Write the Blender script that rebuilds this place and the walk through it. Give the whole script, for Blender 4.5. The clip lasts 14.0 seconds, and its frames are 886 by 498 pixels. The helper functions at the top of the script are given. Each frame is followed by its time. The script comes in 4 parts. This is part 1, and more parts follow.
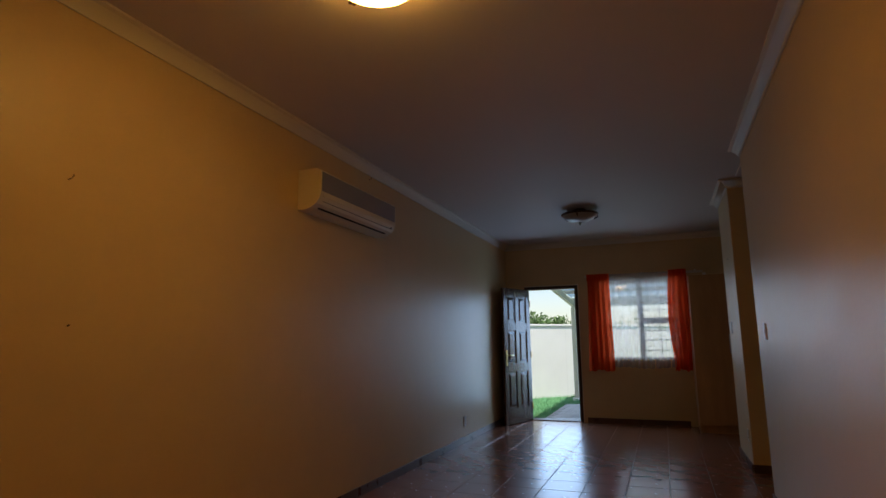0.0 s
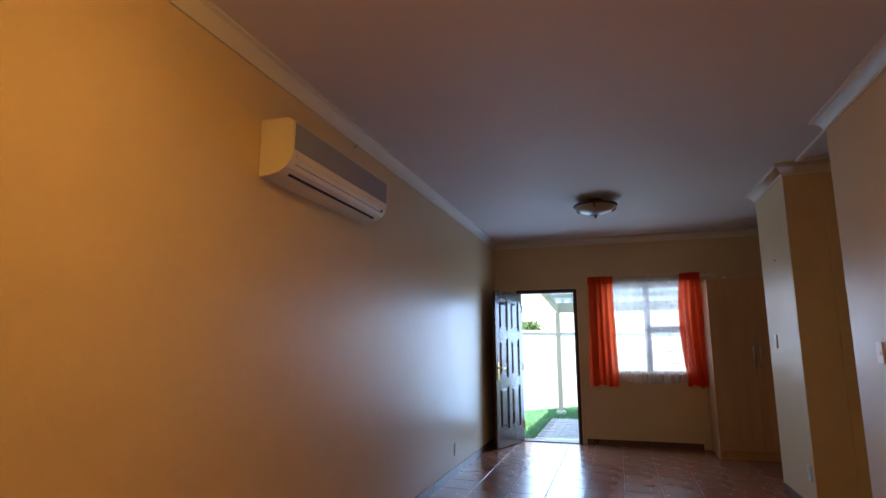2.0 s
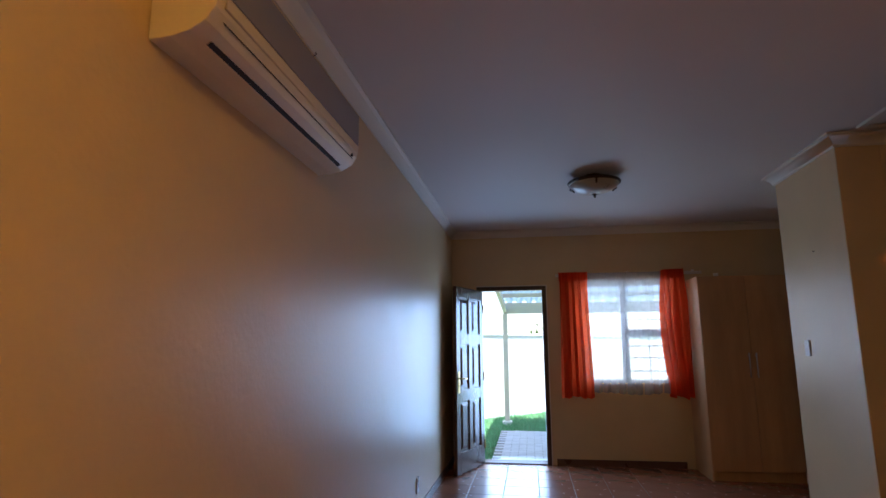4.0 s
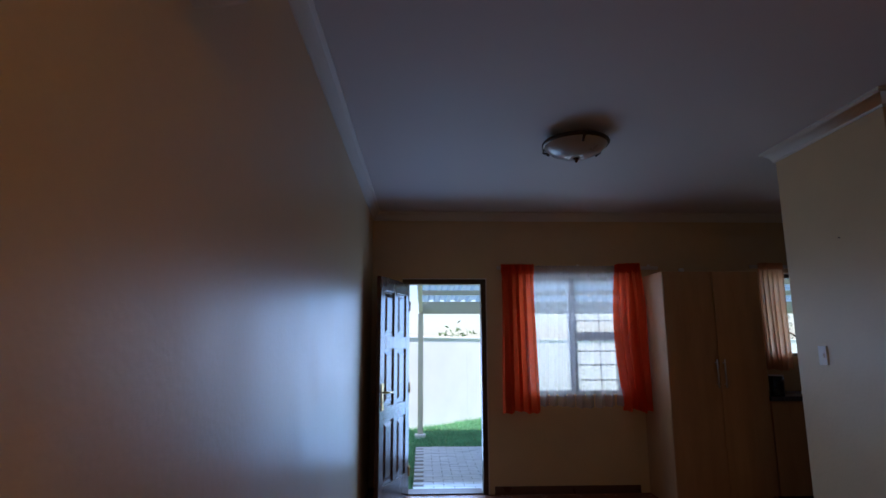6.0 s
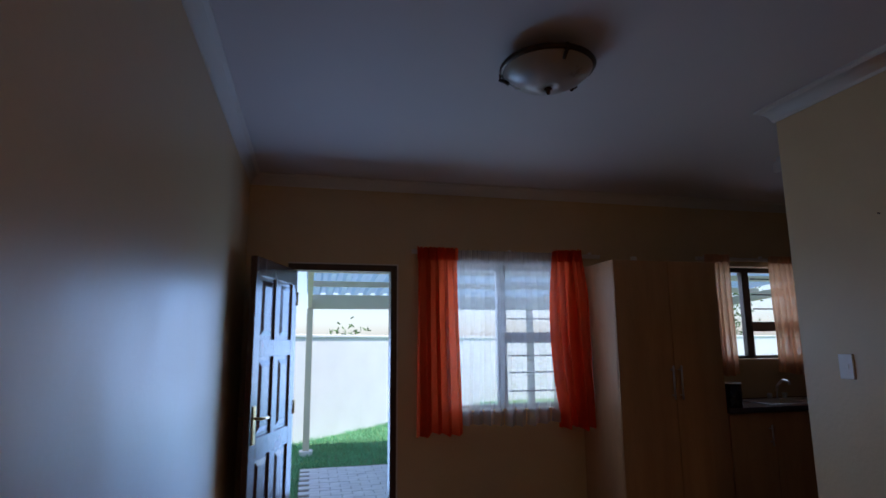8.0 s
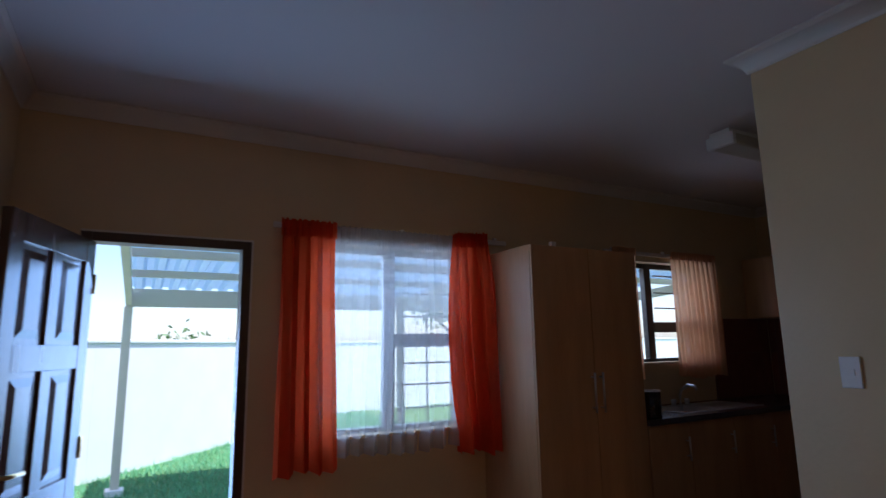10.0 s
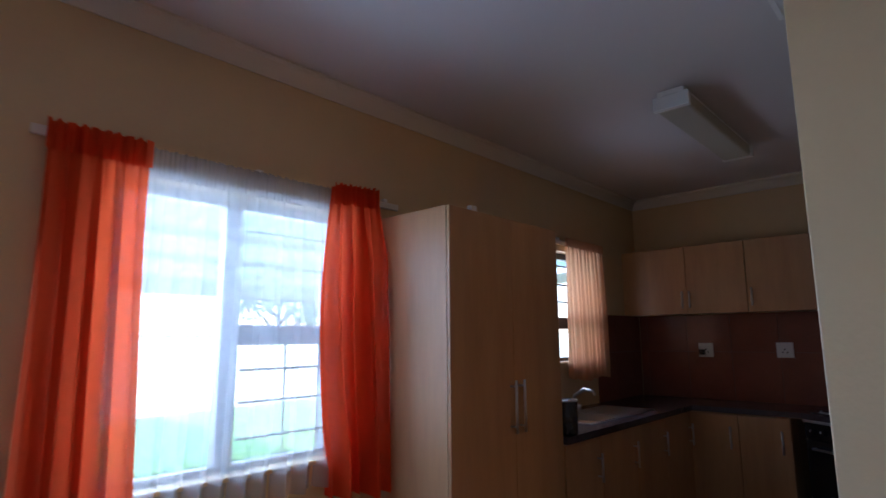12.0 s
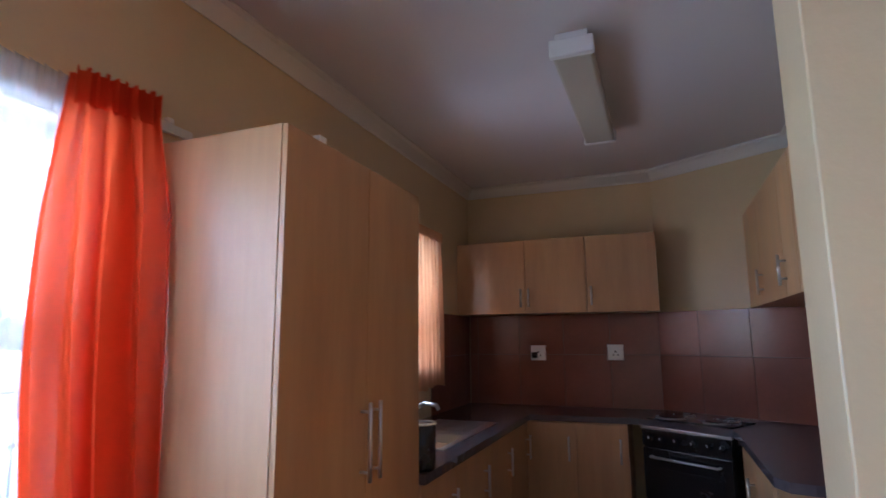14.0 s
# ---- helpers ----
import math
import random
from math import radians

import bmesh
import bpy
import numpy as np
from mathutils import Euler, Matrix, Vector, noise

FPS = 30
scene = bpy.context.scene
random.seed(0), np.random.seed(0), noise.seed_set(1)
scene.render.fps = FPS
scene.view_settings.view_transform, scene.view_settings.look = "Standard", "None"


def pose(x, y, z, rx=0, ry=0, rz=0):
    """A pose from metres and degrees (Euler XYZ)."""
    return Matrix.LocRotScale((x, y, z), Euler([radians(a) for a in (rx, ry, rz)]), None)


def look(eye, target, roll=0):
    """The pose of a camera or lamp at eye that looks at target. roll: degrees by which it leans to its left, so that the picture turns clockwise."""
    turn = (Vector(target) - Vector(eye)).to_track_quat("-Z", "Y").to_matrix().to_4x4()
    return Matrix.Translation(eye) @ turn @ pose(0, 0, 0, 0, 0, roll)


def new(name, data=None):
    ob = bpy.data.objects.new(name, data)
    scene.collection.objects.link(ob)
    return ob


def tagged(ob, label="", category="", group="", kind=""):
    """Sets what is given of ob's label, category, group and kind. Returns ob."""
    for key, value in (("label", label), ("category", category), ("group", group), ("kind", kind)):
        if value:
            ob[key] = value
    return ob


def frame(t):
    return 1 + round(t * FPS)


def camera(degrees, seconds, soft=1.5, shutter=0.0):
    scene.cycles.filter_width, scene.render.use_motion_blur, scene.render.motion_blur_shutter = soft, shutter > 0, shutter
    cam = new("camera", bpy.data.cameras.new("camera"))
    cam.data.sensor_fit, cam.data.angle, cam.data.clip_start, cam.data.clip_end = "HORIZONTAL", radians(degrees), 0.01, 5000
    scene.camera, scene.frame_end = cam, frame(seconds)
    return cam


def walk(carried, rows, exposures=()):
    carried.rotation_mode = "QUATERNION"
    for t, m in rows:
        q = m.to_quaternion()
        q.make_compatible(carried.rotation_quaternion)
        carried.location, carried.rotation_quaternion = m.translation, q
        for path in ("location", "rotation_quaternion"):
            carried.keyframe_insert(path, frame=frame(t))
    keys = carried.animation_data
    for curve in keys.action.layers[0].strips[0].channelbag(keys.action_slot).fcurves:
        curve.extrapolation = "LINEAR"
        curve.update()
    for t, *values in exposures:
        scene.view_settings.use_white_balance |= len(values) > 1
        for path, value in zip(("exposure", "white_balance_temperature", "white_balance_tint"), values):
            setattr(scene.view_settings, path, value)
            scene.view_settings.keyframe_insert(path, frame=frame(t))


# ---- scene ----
cam = camera(77.1, 14.0, shutter=0.5)
PATH = [
    (0, (0.021, -0.441, 1.211), (-0.695, 1.396, 1.544), -0.6),
    (0.5, (-0.119, -0.238, 1.231), (-0.82, 1.605, 1.568), -0.4),
    (1, (-0.287, 0.027, 1.239), (-0.962, 1.879, 1.578), -0.5),
    (1.5, (-0.453, 0.265, 1.282), (-1.097, 2.127, 1.622), -0.3),
    (2, (-0.671, 0.492, 1.318), (-1.254, 2.374, 1.658), -0.2),
    (2.5, (-0.865, 0.69, 1.321), (-1.366, 2.596, 1.664), -0.1),
    (3, (-1.073, 0.984, 1.338), (-1.491, 2.909, 1.682), -0.2),
    (5.5, (-1.718, 2.487, 1.385), (-1.785, 4.455, 1.732), -0.1),
    (6, (-1.829, 2.809, 1.395), (-1.758, 4.777, 1.746), -0.2),
    (6.5, (-1.925, 3.163, 1.458), (-1.724, 5.125, 1.791), -0.7),
    (7, (-1.92, 3.481, 1.465), (-1.633, 5.432, 1.8), -0.7),
    (9.5, (-1.757, 4.849, 1.482), (-0.954, 6.65, 1.82), -0.8),
    (10, (-1.739, 5.116, 1.468), (-0.798, 6.847, 1.812), -1.0),
    (10.5, (-1.667, 5.409, 1.513), (-0.604, 7.073, 1.832), -0.5),
    (11, (-1.642, 5.693, 1.5), (-0.424, 7.247, 1.822), -0.7),
    (11.5, (-1.566, 5.99, 1.503), (-0.231, 7.446, 1.82), -0.7),
    (12, (-1.44, 6.225, 1.494), (0.009, 7.567, 1.808), -0.4),
    (12.5, (-1.268, 6.424, 1.52), (0.286, 7.644, 1.833), -0.4),
    (13, (-1.115, 6.601, 1.51), (0.533, 7.69, 1.822), -0.2),
    (13.5, (-0.97, 6.806, 1.517), (0.789, 7.706, 1.829), -0.3),
    (14, (-0.832, 6.943, 1.492), (1.008, 7.66, 1.809), -0.4),
]
EXPOSURES = [(0, 0.3, 6700, 14), (0.5, 0.6, 6700, 14), (1, 0.9, 6600, 15), (1.5, 1.2, 6500, 16), (2.5, 1.85, 6150, 18), (3, 1.8, 6150, 18), (3.3, 1.75, 6200, 18), (5.0, 0.85, 5800, 20), (5.5, 0.7, 5800, 20),
             (6.5, 0.5, 5700, 20), (7, 0.45, 5700, 20), (9.5, 0.65, 5550, 20), (10.5, 1.0, 5450, 20), (11, 1.3, 5500, 20), (12, 1.95, 5550, 19), (13, 2.5, 5550, 20), (14, 3.1, 5550, 20)]
walk(cam, [(t, look(eye, target, roll)) for t, eye, target, roll in PATH], EXPOSURES)

# ---- world, sun, lamps ----
world = bpy.data.worlds.new("sky")
scene.world = world
world.use_nodes = True
_wn = world.node_tree.nodes
_sky = _wn.new("ShaderNodeTexSky")
_sky.sky_type, _sky.sun_disc = "NISHITA", False
SUN_ELEV, SUN_AZ = 73.0, 160.0
_sky.sun_elevation, _sky.sun_rotation = radians(SUN_ELEV), radians(SUN_AZ)
world.node_tree.links.new(_sky.outputs[0], _wn["Background"].inputs[0])
_wn["Background"].inputs[1].default_value = 0.15
_sd = bpy.data.lights.new("sun", "SUN")
_sd.energy, _sd.angle, _sd.color = 5.0, radians(0.6), (1.0, 0.95, 0.86)
_so = new("sun", _sd)
_dir = Vector((math.sin(radians(SUN_AZ)) * math.cos(radians(SUN_ELEV)), math.cos(radians(SUN_AZ)) * math.cos(radians(SUN_ELEV)), math.sin(radians(SUN_ELEV))))
_so.matrix_world = look(_dir * 30, (0, 0, 0))


def area(name, x, y, z, sx, sz, energy, colour, down=0.45):
    d = bpy.data.lights.new(name, "AREA")
    d.shape, d.size, d.size_y, d.energy, d.color = "RECTANGLE", sx, sz, energy, colour
    o = new(name, d)
    o.matrix_world = look((x, y, z), (x, y - 1, z - down))
    return o


# sky light entering by the door, the living room window and the kitchen window
area("daylight_door", -1.62, 8.80, 1.05, 0.72, 1.9, 13.0, (0.38, 0.63, 1.0), 0.45)
area("daylight_window", -0.33, 8.86, 1.6, 1.2, 1.1, 7.2, (0.62, 0.80, 1.0))
area("daylight_kitchen", 2.38, 8.86, 1.72, 0.9, 0.8, 3.8, (0.75, 0.86, 1.0))


# ---- materials ----
def mat(name, base, rough=0.5, var=0.12, scale=6.0, fine=80.0, bump=0.1, metal=0.0, dirt=None, stretch=(1, 1, 1), rand=0.0, spec=0.5, relief=0.004):
    m = bpy.data.materials.new(name)
    m.use_nodes = True
    nt = m.node_tree
    b = nt.nodes["Principled BSDF"]
    L = nt.links.new
    tc = nt.nodes.new("ShaderNodeTexCoord")
    mp = nt.nodes.new("ShaderNodeMapping")
    mp.inputs["Scale"].default_value = stretch
    L(tc.outputs["Object"], mp.inputs[0])
    n1 = nt.nodes.new("ShaderNodeTexNoise")
    n1.inputs["Scale"].default_value, n1.inputs["Detail"].default_value = scale, 5
    n2 = nt.nodes.new("ShaderNodeTexNoise")
    n2.inputs["Scale"].default_value, n2.inputs["Detail"].default_value = fine, 3
    L(mp.outputs[0], n1.inputs["Vector"])
    L(mp.outputs[0], n2.inputs["Vector"])
    mix = nt.nodes.new("ShaderNodeMix")
    mix.data_type = "RGBA"
    lo = tuple(c * (1 - var) for c in base) if dirt is None else dirt
    hi = tuple(min(1, c * (1 + var)) for c in base)
    mix.inputs[6].default_value, mix.inputs[7].default_value = (*lo, 1), (*hi, 1)
    add = nt.nodes.new("ShaderNodeMath")
    add.operation = "MULTIPLY_ADD"
    add.inputs[1].default_value = 0.35
    L(n2.outputs[0], add.inputs[0])
    sub = nt.nodes.new("ShaderNodeMath")
    sub.operation = "MULTIPLY_ADD"
    sub.inputs[1].default_value, sub.inputs[2].default_value = 1.3, -0.3
    L(n1.outputs[0], sub.inputs[0])
    L(sub.outputs[0], add.inputs[2])
    last = add.outputs[0]
    if rand:
        oi = nt.nodes.new("ShaderNodeObjectInfo")
        ra = nt.nodes.new("ShaderNodeMath")
        ra.operation = "MULTIPLY_ADD"
        ra.inputs[1].default_value = rand
        L(oi.outputs["Random"], ra.inputs[0])
        L(last, ra.inputs[2])
        last = ra.outputs[0]
    L(last, mix.inputs[0])
    L(mix.outputs[2], b.inputs["Base Color"])
    rm = nt.nodes.new("ShaderNodeMath")
    rm.operation = "MULTIPLY_ADD"
    rm.inputs[1].default_value, rm.inputs[2].default_value = 0.2, max(0.02, rough - 0.1)
    L(n1.outputs[0], rm.inputs[0])
    L(rm.outputs[0], b.inputs["Roughness"])
    b.inputs["Metallic"].default_value = metal
    b.inputs["Specular IOR Level"].default_value = spec
    if bump:
        bp = nt.nodes.new("ShaderNodeBump")
        bp.inputs["Strength"].default_value, bp.inputs["Distance"].default_value = bump, relief
        L(add.outputs[0], bp.inputs["Height"])
        L(bp.outputs[0], b.inputs["Normal"])
    return m


def cloth(name, base, through_light, clear, weave=600.0):
    """Woven cloth that lets light through; clear: the share of open weave."""
    m = bpy.data.materials.new(name)
    m.use_nodes = True
    nt = m.node_tree
    nt.nodes.remove(nt.nodes["Principled BSDF"])
    out = nt.nodes["Material Output"]
    L = nt.links.new
    tc = nt.nodes.new("ShaderNodeTexCoord")
    n = nt.nodes.new("ShaderNodeTexNoise")
    n.inputs["Scale"].default_value, n.inputs["Detail"].default_value = 25, 6
    L(tc.outputs["Object"], n.inputs["Vector"])
    mix = nt.nodes.new("ShaderNodeMix")
    mix.data_type = "RGBA"
    mix.inputs[6].default_value = (*[c * 0.92 for c in base], 1)
    mix.inputs[7].default_value = (*[min(1, c * 1.06) for c in base], 1)
    L(n.outputs[0], mix.inputs[0])
    d, t, tr = (nt.nodes.new(k) for k in ("ShaderNodeBsdfDiffuse", "ShaderNodeBsdfTranslucent", "ShaderNodeBsdfTransparent"))
    L(mix.outputs[2], d.inputs[0])
    L(mix.outputs[2], t.inputs[0])
    a, b = nt.nodes.new("ShaderNodeMixShader"), nt.nodes.new("ShaderNodeMixShader")
    a.inputs[0].default_value, b.inputs[0].default_value = through_light, clear
    L(d.outputs[0], a.inputs[1])
    L(t.outputs[0], a.inputs[2])
    L(a.outputs[0], b.inputs[1])
    L(tr.outputs[0], b.inputs[2])
    L(b.outputs[0], out.inputs[0])
    return m


def wood(name, a, b_, rough=0.4, along=2, spec=0.5):
    s = [7, 7, 7]
    s[along] = 0.9
    return mat(name, b_, rough, 0.1, 1.1, 7.0, 0.03, dirt=a, stretch=tuple(s), rand=0.18, spec=spec)


M_WALL = mat("wall_paint", (0.64, 0.49, 0.285), 0.37, 0.05, 4.0, 45, 0.4, spec=0.40, relief=0.007)
M_CEIL = mat("ceiling_paint", (0.65, 0.61, 0.60), 0.7, 0.03, 1.0, 120, 0.08)
M_CORN = mat("cornice_paint", (0.70, 0.66, 0.60), 0.6, 0.03, 2.0, 90, 0.05)
M_TILE = mat("floor_tile_glaze", (0.27, 0.105, 0.06), 0.25, 0.12, 5, 60, 0.015, spec=0.8, dirt=(0.235, 0.092, 0.053), rand=0.25)
M_GROUT = mat("grout", (0.29, 0.23, 0.19), 0.85, 0.15, 20, 150, 0.2)
M_SPGROUT = mat("splash_grout", (0.20, 0.12, 0.09), 0.8, 0.15, 20, 150, 0.2)
M_SKIRT = mat("skirting_tile", (0.10, 0.045, 0.03), 0.3, 0.2, 8, 80, 0.05)
M_DOOR = wood("door_wood", (0.035, 0.014, 0.009), (0.085, 0.034, 0.020), 0.25, spec=0.9)
M_FRAME = wood("frame_wood", (0.028, 0.014, 0.010), (0.060, 0.028, 0.018), 0.4)
M_MAPLE = wood("maple_laminate", (0.34, 0.19, 0.085), (0.52, 0.30, 0.145), 0.38)
M_EDGE = mat("maple_edging", (0.56, 0.36, 0.20), 0.4, 0.06, 10, 80, 0.03)
M_BRASS = mat("brass", (0.62, 0.42, 0.16), 0.3, 0.1, 20, 120, 0.03, metal=1.0)
M_STEEL = mat("brushed_steel", (0.62, 0.62, 0.62), 0.32, 0.02, 3, 200, 0.0, metal=1.0)
M_BRONZE = mat("dark_bronze", (0.06, 0.035, 0.022), 0.4, 0.2, 20, 100, 0.05, metal=0.8)
M_WHITEP = mat("white_plastic", (0.78, 0.77, 0.74), 0.35, 0.03, 10, 100, 0.02)
M_CREAMP = mat("aged_cream_plastic", (0.74, 0.68, 0.55), 0.35, 0.06, 5, 80, 0.03)
M_GREYP = mat("grey_blue_panel", (0.24, 0.25, 0.33), 0.42, 0.06, 8, 80, 0.02)
M_BLACK = mat("black_enamel", (0.012, 0.012, 0.013), 0.25, 0.2, 10, 80, 0.02)
M_DARKSLOT = mat("dark_slot", (0.02, 0.014, 0.01), 0.8, 0.2, 10, 80, 0.02)
M_COUNTER = mat("granite_laminate", (0.075, 0.06, 0.065), 0.22, 0.25, 40, 200, 0.03)
M_SPLASH = mat("splash_tile", (0.24, 0.085, 0.055), 0.22, 0.2, 4, 40, 0.04, rand=0.2)
M_ALU = mat("white_window_frame", (0.42, 0.45, 0.49), 0.45, 0.05, 10, 80, 0.03)
M_BROWNALU = mat("bronze_window_frame", (0.035, 0.025, 0.02), 0.4, 0.1, 10, 80, 0.03)
M_BAR = mat("burglar_bar_paint", (0.40, 0.38, 0.36), 0.5, 0.1, 20, 80, 0.03)
M_SHADE = mat("alabaster_glass", (0.36, 0.33, 0.28), 0.3, 0.1, 6, 40, 0.03)
M_DIFF = mat("prismatic_diffuser", (0.50, 0.47, 0.38), 0.4, 0.05, 6, 200, 0.15)
M_ORANGE = cloth("orange_voile", (0.80, 0.100, 0.028), 0.66, 0.03)
M_PEACH = cloth("peach_voile", (0.74, 0.42, 0.24), 0.42, 0.10)
M_NET = cloth("white_net", (0.86, 0.88, 0.92), 0.6, 0.64)
M_GARDEN = mat("white_garden_wall", (0.86, 0.86, 0.85), 0.85, 0.05, 2, 60, 0.2)
M_PAVER = mat("grey_paver", (0.66, 0.68, 0.70), 0.8, 0.15, 6, 80, 0.25)
M_SAND = mat("paving_bed", (0.22, 0.20, 0.17), 0.9, 0.2, 10, 120, 0.3)
M_GRASSG = mat("lawn_soil", (0.09, 0.19, 0.06), 0.9, 0.4, 3, 60, 0.3)
M_BLADE = mat("grass_blade", (0.17, 0.44, 0.22), 0.6, 0.35, 2, 30, 0.0)
M_LEAF = mat("leaf", (0.09, 0.16, 0.045), 0.5, 0.5, 3, 20, 0.0)
M_BARK = mat("bark", (0.12, 0.08, 0.05), 0.9, 0.3, 8, 50, 0.6)
M_BEAM = mat("cream_timber_paint", (0.66, 0.60, 0.50), 0.6, 0.06, 4, 60, 0.1)
M_SHEET = cloth("translucent_roof_sheet", (0.36, 0.52, 0.68), 0.25, 0.0)
M_NAIL = mat("nail_mark", (0.10, 0.06, 0.04), 0.7, 0.2, 30, 90, 0.0)

M_GLASS = bpy.data.materials.new("window_glass")
M_GLASS.use_nodes = True
_g = M_GLASS.node_tree
_g.nodes.remove(_g.nodes["Principled BSDF"])
_gt, _gg, _gm = (_g.nodes.new(k) for k in ("ShaderNodeBsdfTransparent", "ShaderNodeBsdfGlossy", "ShaderNodeMixShader"))
_gm.inputs[0].default_value = 0.04
_gg.inputs["Roughness"].default_value = 0.02
_g.links.new(_gt.outputs[0], _gm.inputs[1])
_g.links.new(_gg.outputs[0], _gm.inputs[2])
_g.links.new(_gm.outputs[0], _g.nodes["Material Output"].inputs[0])

M_GLOW = bpy.data.materials.new("lit_lamp_glass")
M_GLOW.use_nodes = True
_b = M_GLOW.node_tree.nodes["Principled BSDF"]
_b.inputs["Base Color"].default_value = (0.9, 0.75, 0.45, 1)
_b.inputs["Emission Color"].default_value = (1.0, 0.52, 0.10, 1)
_b.inputs["Emission Strength"].default_value = 20.5


# ---- mesh helpers ----
def box(bm, x0, x1, y0, y1, z0, z1, bevel=0.0):
    r = bmesh.ops.create_cube(bm, size=1.0, matrix=Matrix.Translation(((x0 + x1) / 2, (y0 + y1) / 2, (z0 + z1) / 2)) @ Matrix.Diagonal((abs(x1 - x0), abs(y1 - y0), abs(z1 - z0), 1)))
    if bevel:
        es = list({e for v in r["verts"] for e in v.link_edges})
        bmesh.ops.bevel(bm, geom=es, offset=bevel, segments=2, affect="EDGES", profile=0.5)
    return bm


def boxes(*bs, bevel=0.0):
    bm = bmesh.new()
    for b in bs:
        box(bm, *b, bevel=bevel)
    return bm


def tube(bm, pts, r, n=10, cap=True):
    """A round bar along a line of points."""
    pts = [Vector(p) for p in pts]
    rings = []
    for i, p in enumerate(pts):
        d = (pts[min(i + 1, len(pts) - 1)] - pts[max(i - 1, 0)]).normalized()
        q = d.to_track_quat("Z", "Y")
        rad = r[i] if isinstance(r, (list, tuple)) else r
        rings.append([bm.verts.new(p + q @ Vector((rad * math.cos(2 * math.pi * k / n), rad * math.sin(2 * math.pi * k / n), 0))) for k in range(n)])
    for a, b in zip(rings, rings[1:]):
        for k in range(n):
            bm.faces.new((a[k], a[(k + 1) % n], b[(k + 1) % n], b[k])).smooth = True
    if cap:
        bm.faces.new(rings[0][::-1])
        bm.faces.new(rings[-1])
    return bm


def lathe(bm, prof, c=(0, 0, 0), n=40):
    """A turned shape from (radius, height) pairs round an upright axis."""
    rings = [[bm.verts.new((c[0] + r * math.cos(2 * math.pi * k / n), c[1] + r * math.sin(2 * math.pi * k / n), c[2] + z)) for k in range(n)] for r, z in prof]
    for a, b in zip(rings, rings[1:]):
        for k in range(n):
            bm.faces.new((a[k], a[(k + 1) % n], b[(k + 1) % n], b[k])).smooth = True
    return bm


def extrude_poly(bm, pts, z0, z1):
    """A slab over a plan of corner points."""
    lo = [bm.verts.new((x, y, z0)) for x, y in pts]
    hi = [bm.verts.new((x, y, z1)) for x, y in pts]
    bm.faces.new(lo[::-1])
    bm.faces.new(hi)
    for i in range(len(pts)):
        j = (i + 1) % len(pts)
        bm.faces.new((lo[i], lo[j], hi[j], hi[i]))
    return bm


def part(name, bm, material, parent=None, label="", at=None):
    bmesh.ops.recalc_face_normals(bm, faces=bm.faces)
    me = bpy.data.meshes.new(name)
    bm.to_mesh(me)
    bm.free()
    me.materials.append(material)
    ob = new(name, me)
    if parent is not None:
        ob.parent = parent
        ob.matrix_parent_inverse = parent.matrix_basis.inverted() if at is None else Matrix()
    if at is not None:
        ob.matrix_basis = at
    if label:
        tagged(ob, label)
    return ob


def thing(name, x, y, z, label, category, group="", kind="", rz=0):
    e = new(name)
    e.matrix_basis = pose(x, y, z, 0, 0, rz)
    e.empty_display_size = 0.1
    return tagged(e, label, category, group, kind)


def setting(name, bm, material, label, category):
    return tagged(part(name, bm, material), label, category, kind="structure")


# ---- plan ----
XL, XR, YB, YF = -2.35, 0.713, -2.4, 8.49
XE, YS, H, TH = 3.745, 6.08, 2.79, 0.22
YO = YF + TH
P0, P1, PE = 4.56, 5.615, 6.567
XP = 3.0
DX0, DX1, DZ = -2.04, -1.19, 2.09
WX0, WX1, WZ0, WZ1 = -0.80, 0.27, 0.92, 2.12
KX0, KX1, KZ0, KZ1 = 1.72, 2.92, 1.285, 2.16
DA = radians(32)
DG0 = (XE, 6.96)
DG1 = (XE - math.tan(DA) * (6.96 - YS), YS)

floor = setting("floor", boxes((XL - 0.2, XE + 0.2, YB - 0.2, YO - 0.03, -0.14, -0.005)), M_GROUT, "floor of square terracotta tiles with pale grout", "floor")
setting("ceiling", boxes((XL - TH, XE + TH, YB - TH, YO, H, H + 0.15)), M_CEIL, "smooth off-white painted ceiling", "ceiling")
setting("wall_left", boxes((XL - TH, XL, YB - TH, YO, -0.1, H)), M_WALL, "long cream painted wall with a satin sheen", "wall")
setting("wall_outer", boxes((XE, XE + TH, YB, P1, -0.1, H)), M_WALL, "cream painted outer wall", "wall")
setting("wall_back", boxes((XL, XE + TH, YB - TH, YB, -0.1, H)), M_WALL, "cream painted end wall", "wall")
setting("wall_right", boxes((XR, XR + 0.12, YB, P0, -0.1, H)), M_WALL, "cream painted wall beside the passage opening", "wall")
setting("wall_passage_south", boxes((XR + 0.12, XP, P0 - 0.12, P0, -0.1, H)), M_WALL, "cream passage wall", "wall")
setting("wall_passage_end", boxes((XP, XP + 0.12, P0 - 0.12, P1, -0.1, H)), M_WALL, "cream passage end wall", "wall")
setting("wall_partition", boxes((XR, XR + 0.28, P1, PE, -0.1, H), (XR + 0.28, XE + TH, P1, YS, -0.1, H), bevel=0.006), M_WALL, "cream painted partition between passage and kitchen", "wall")
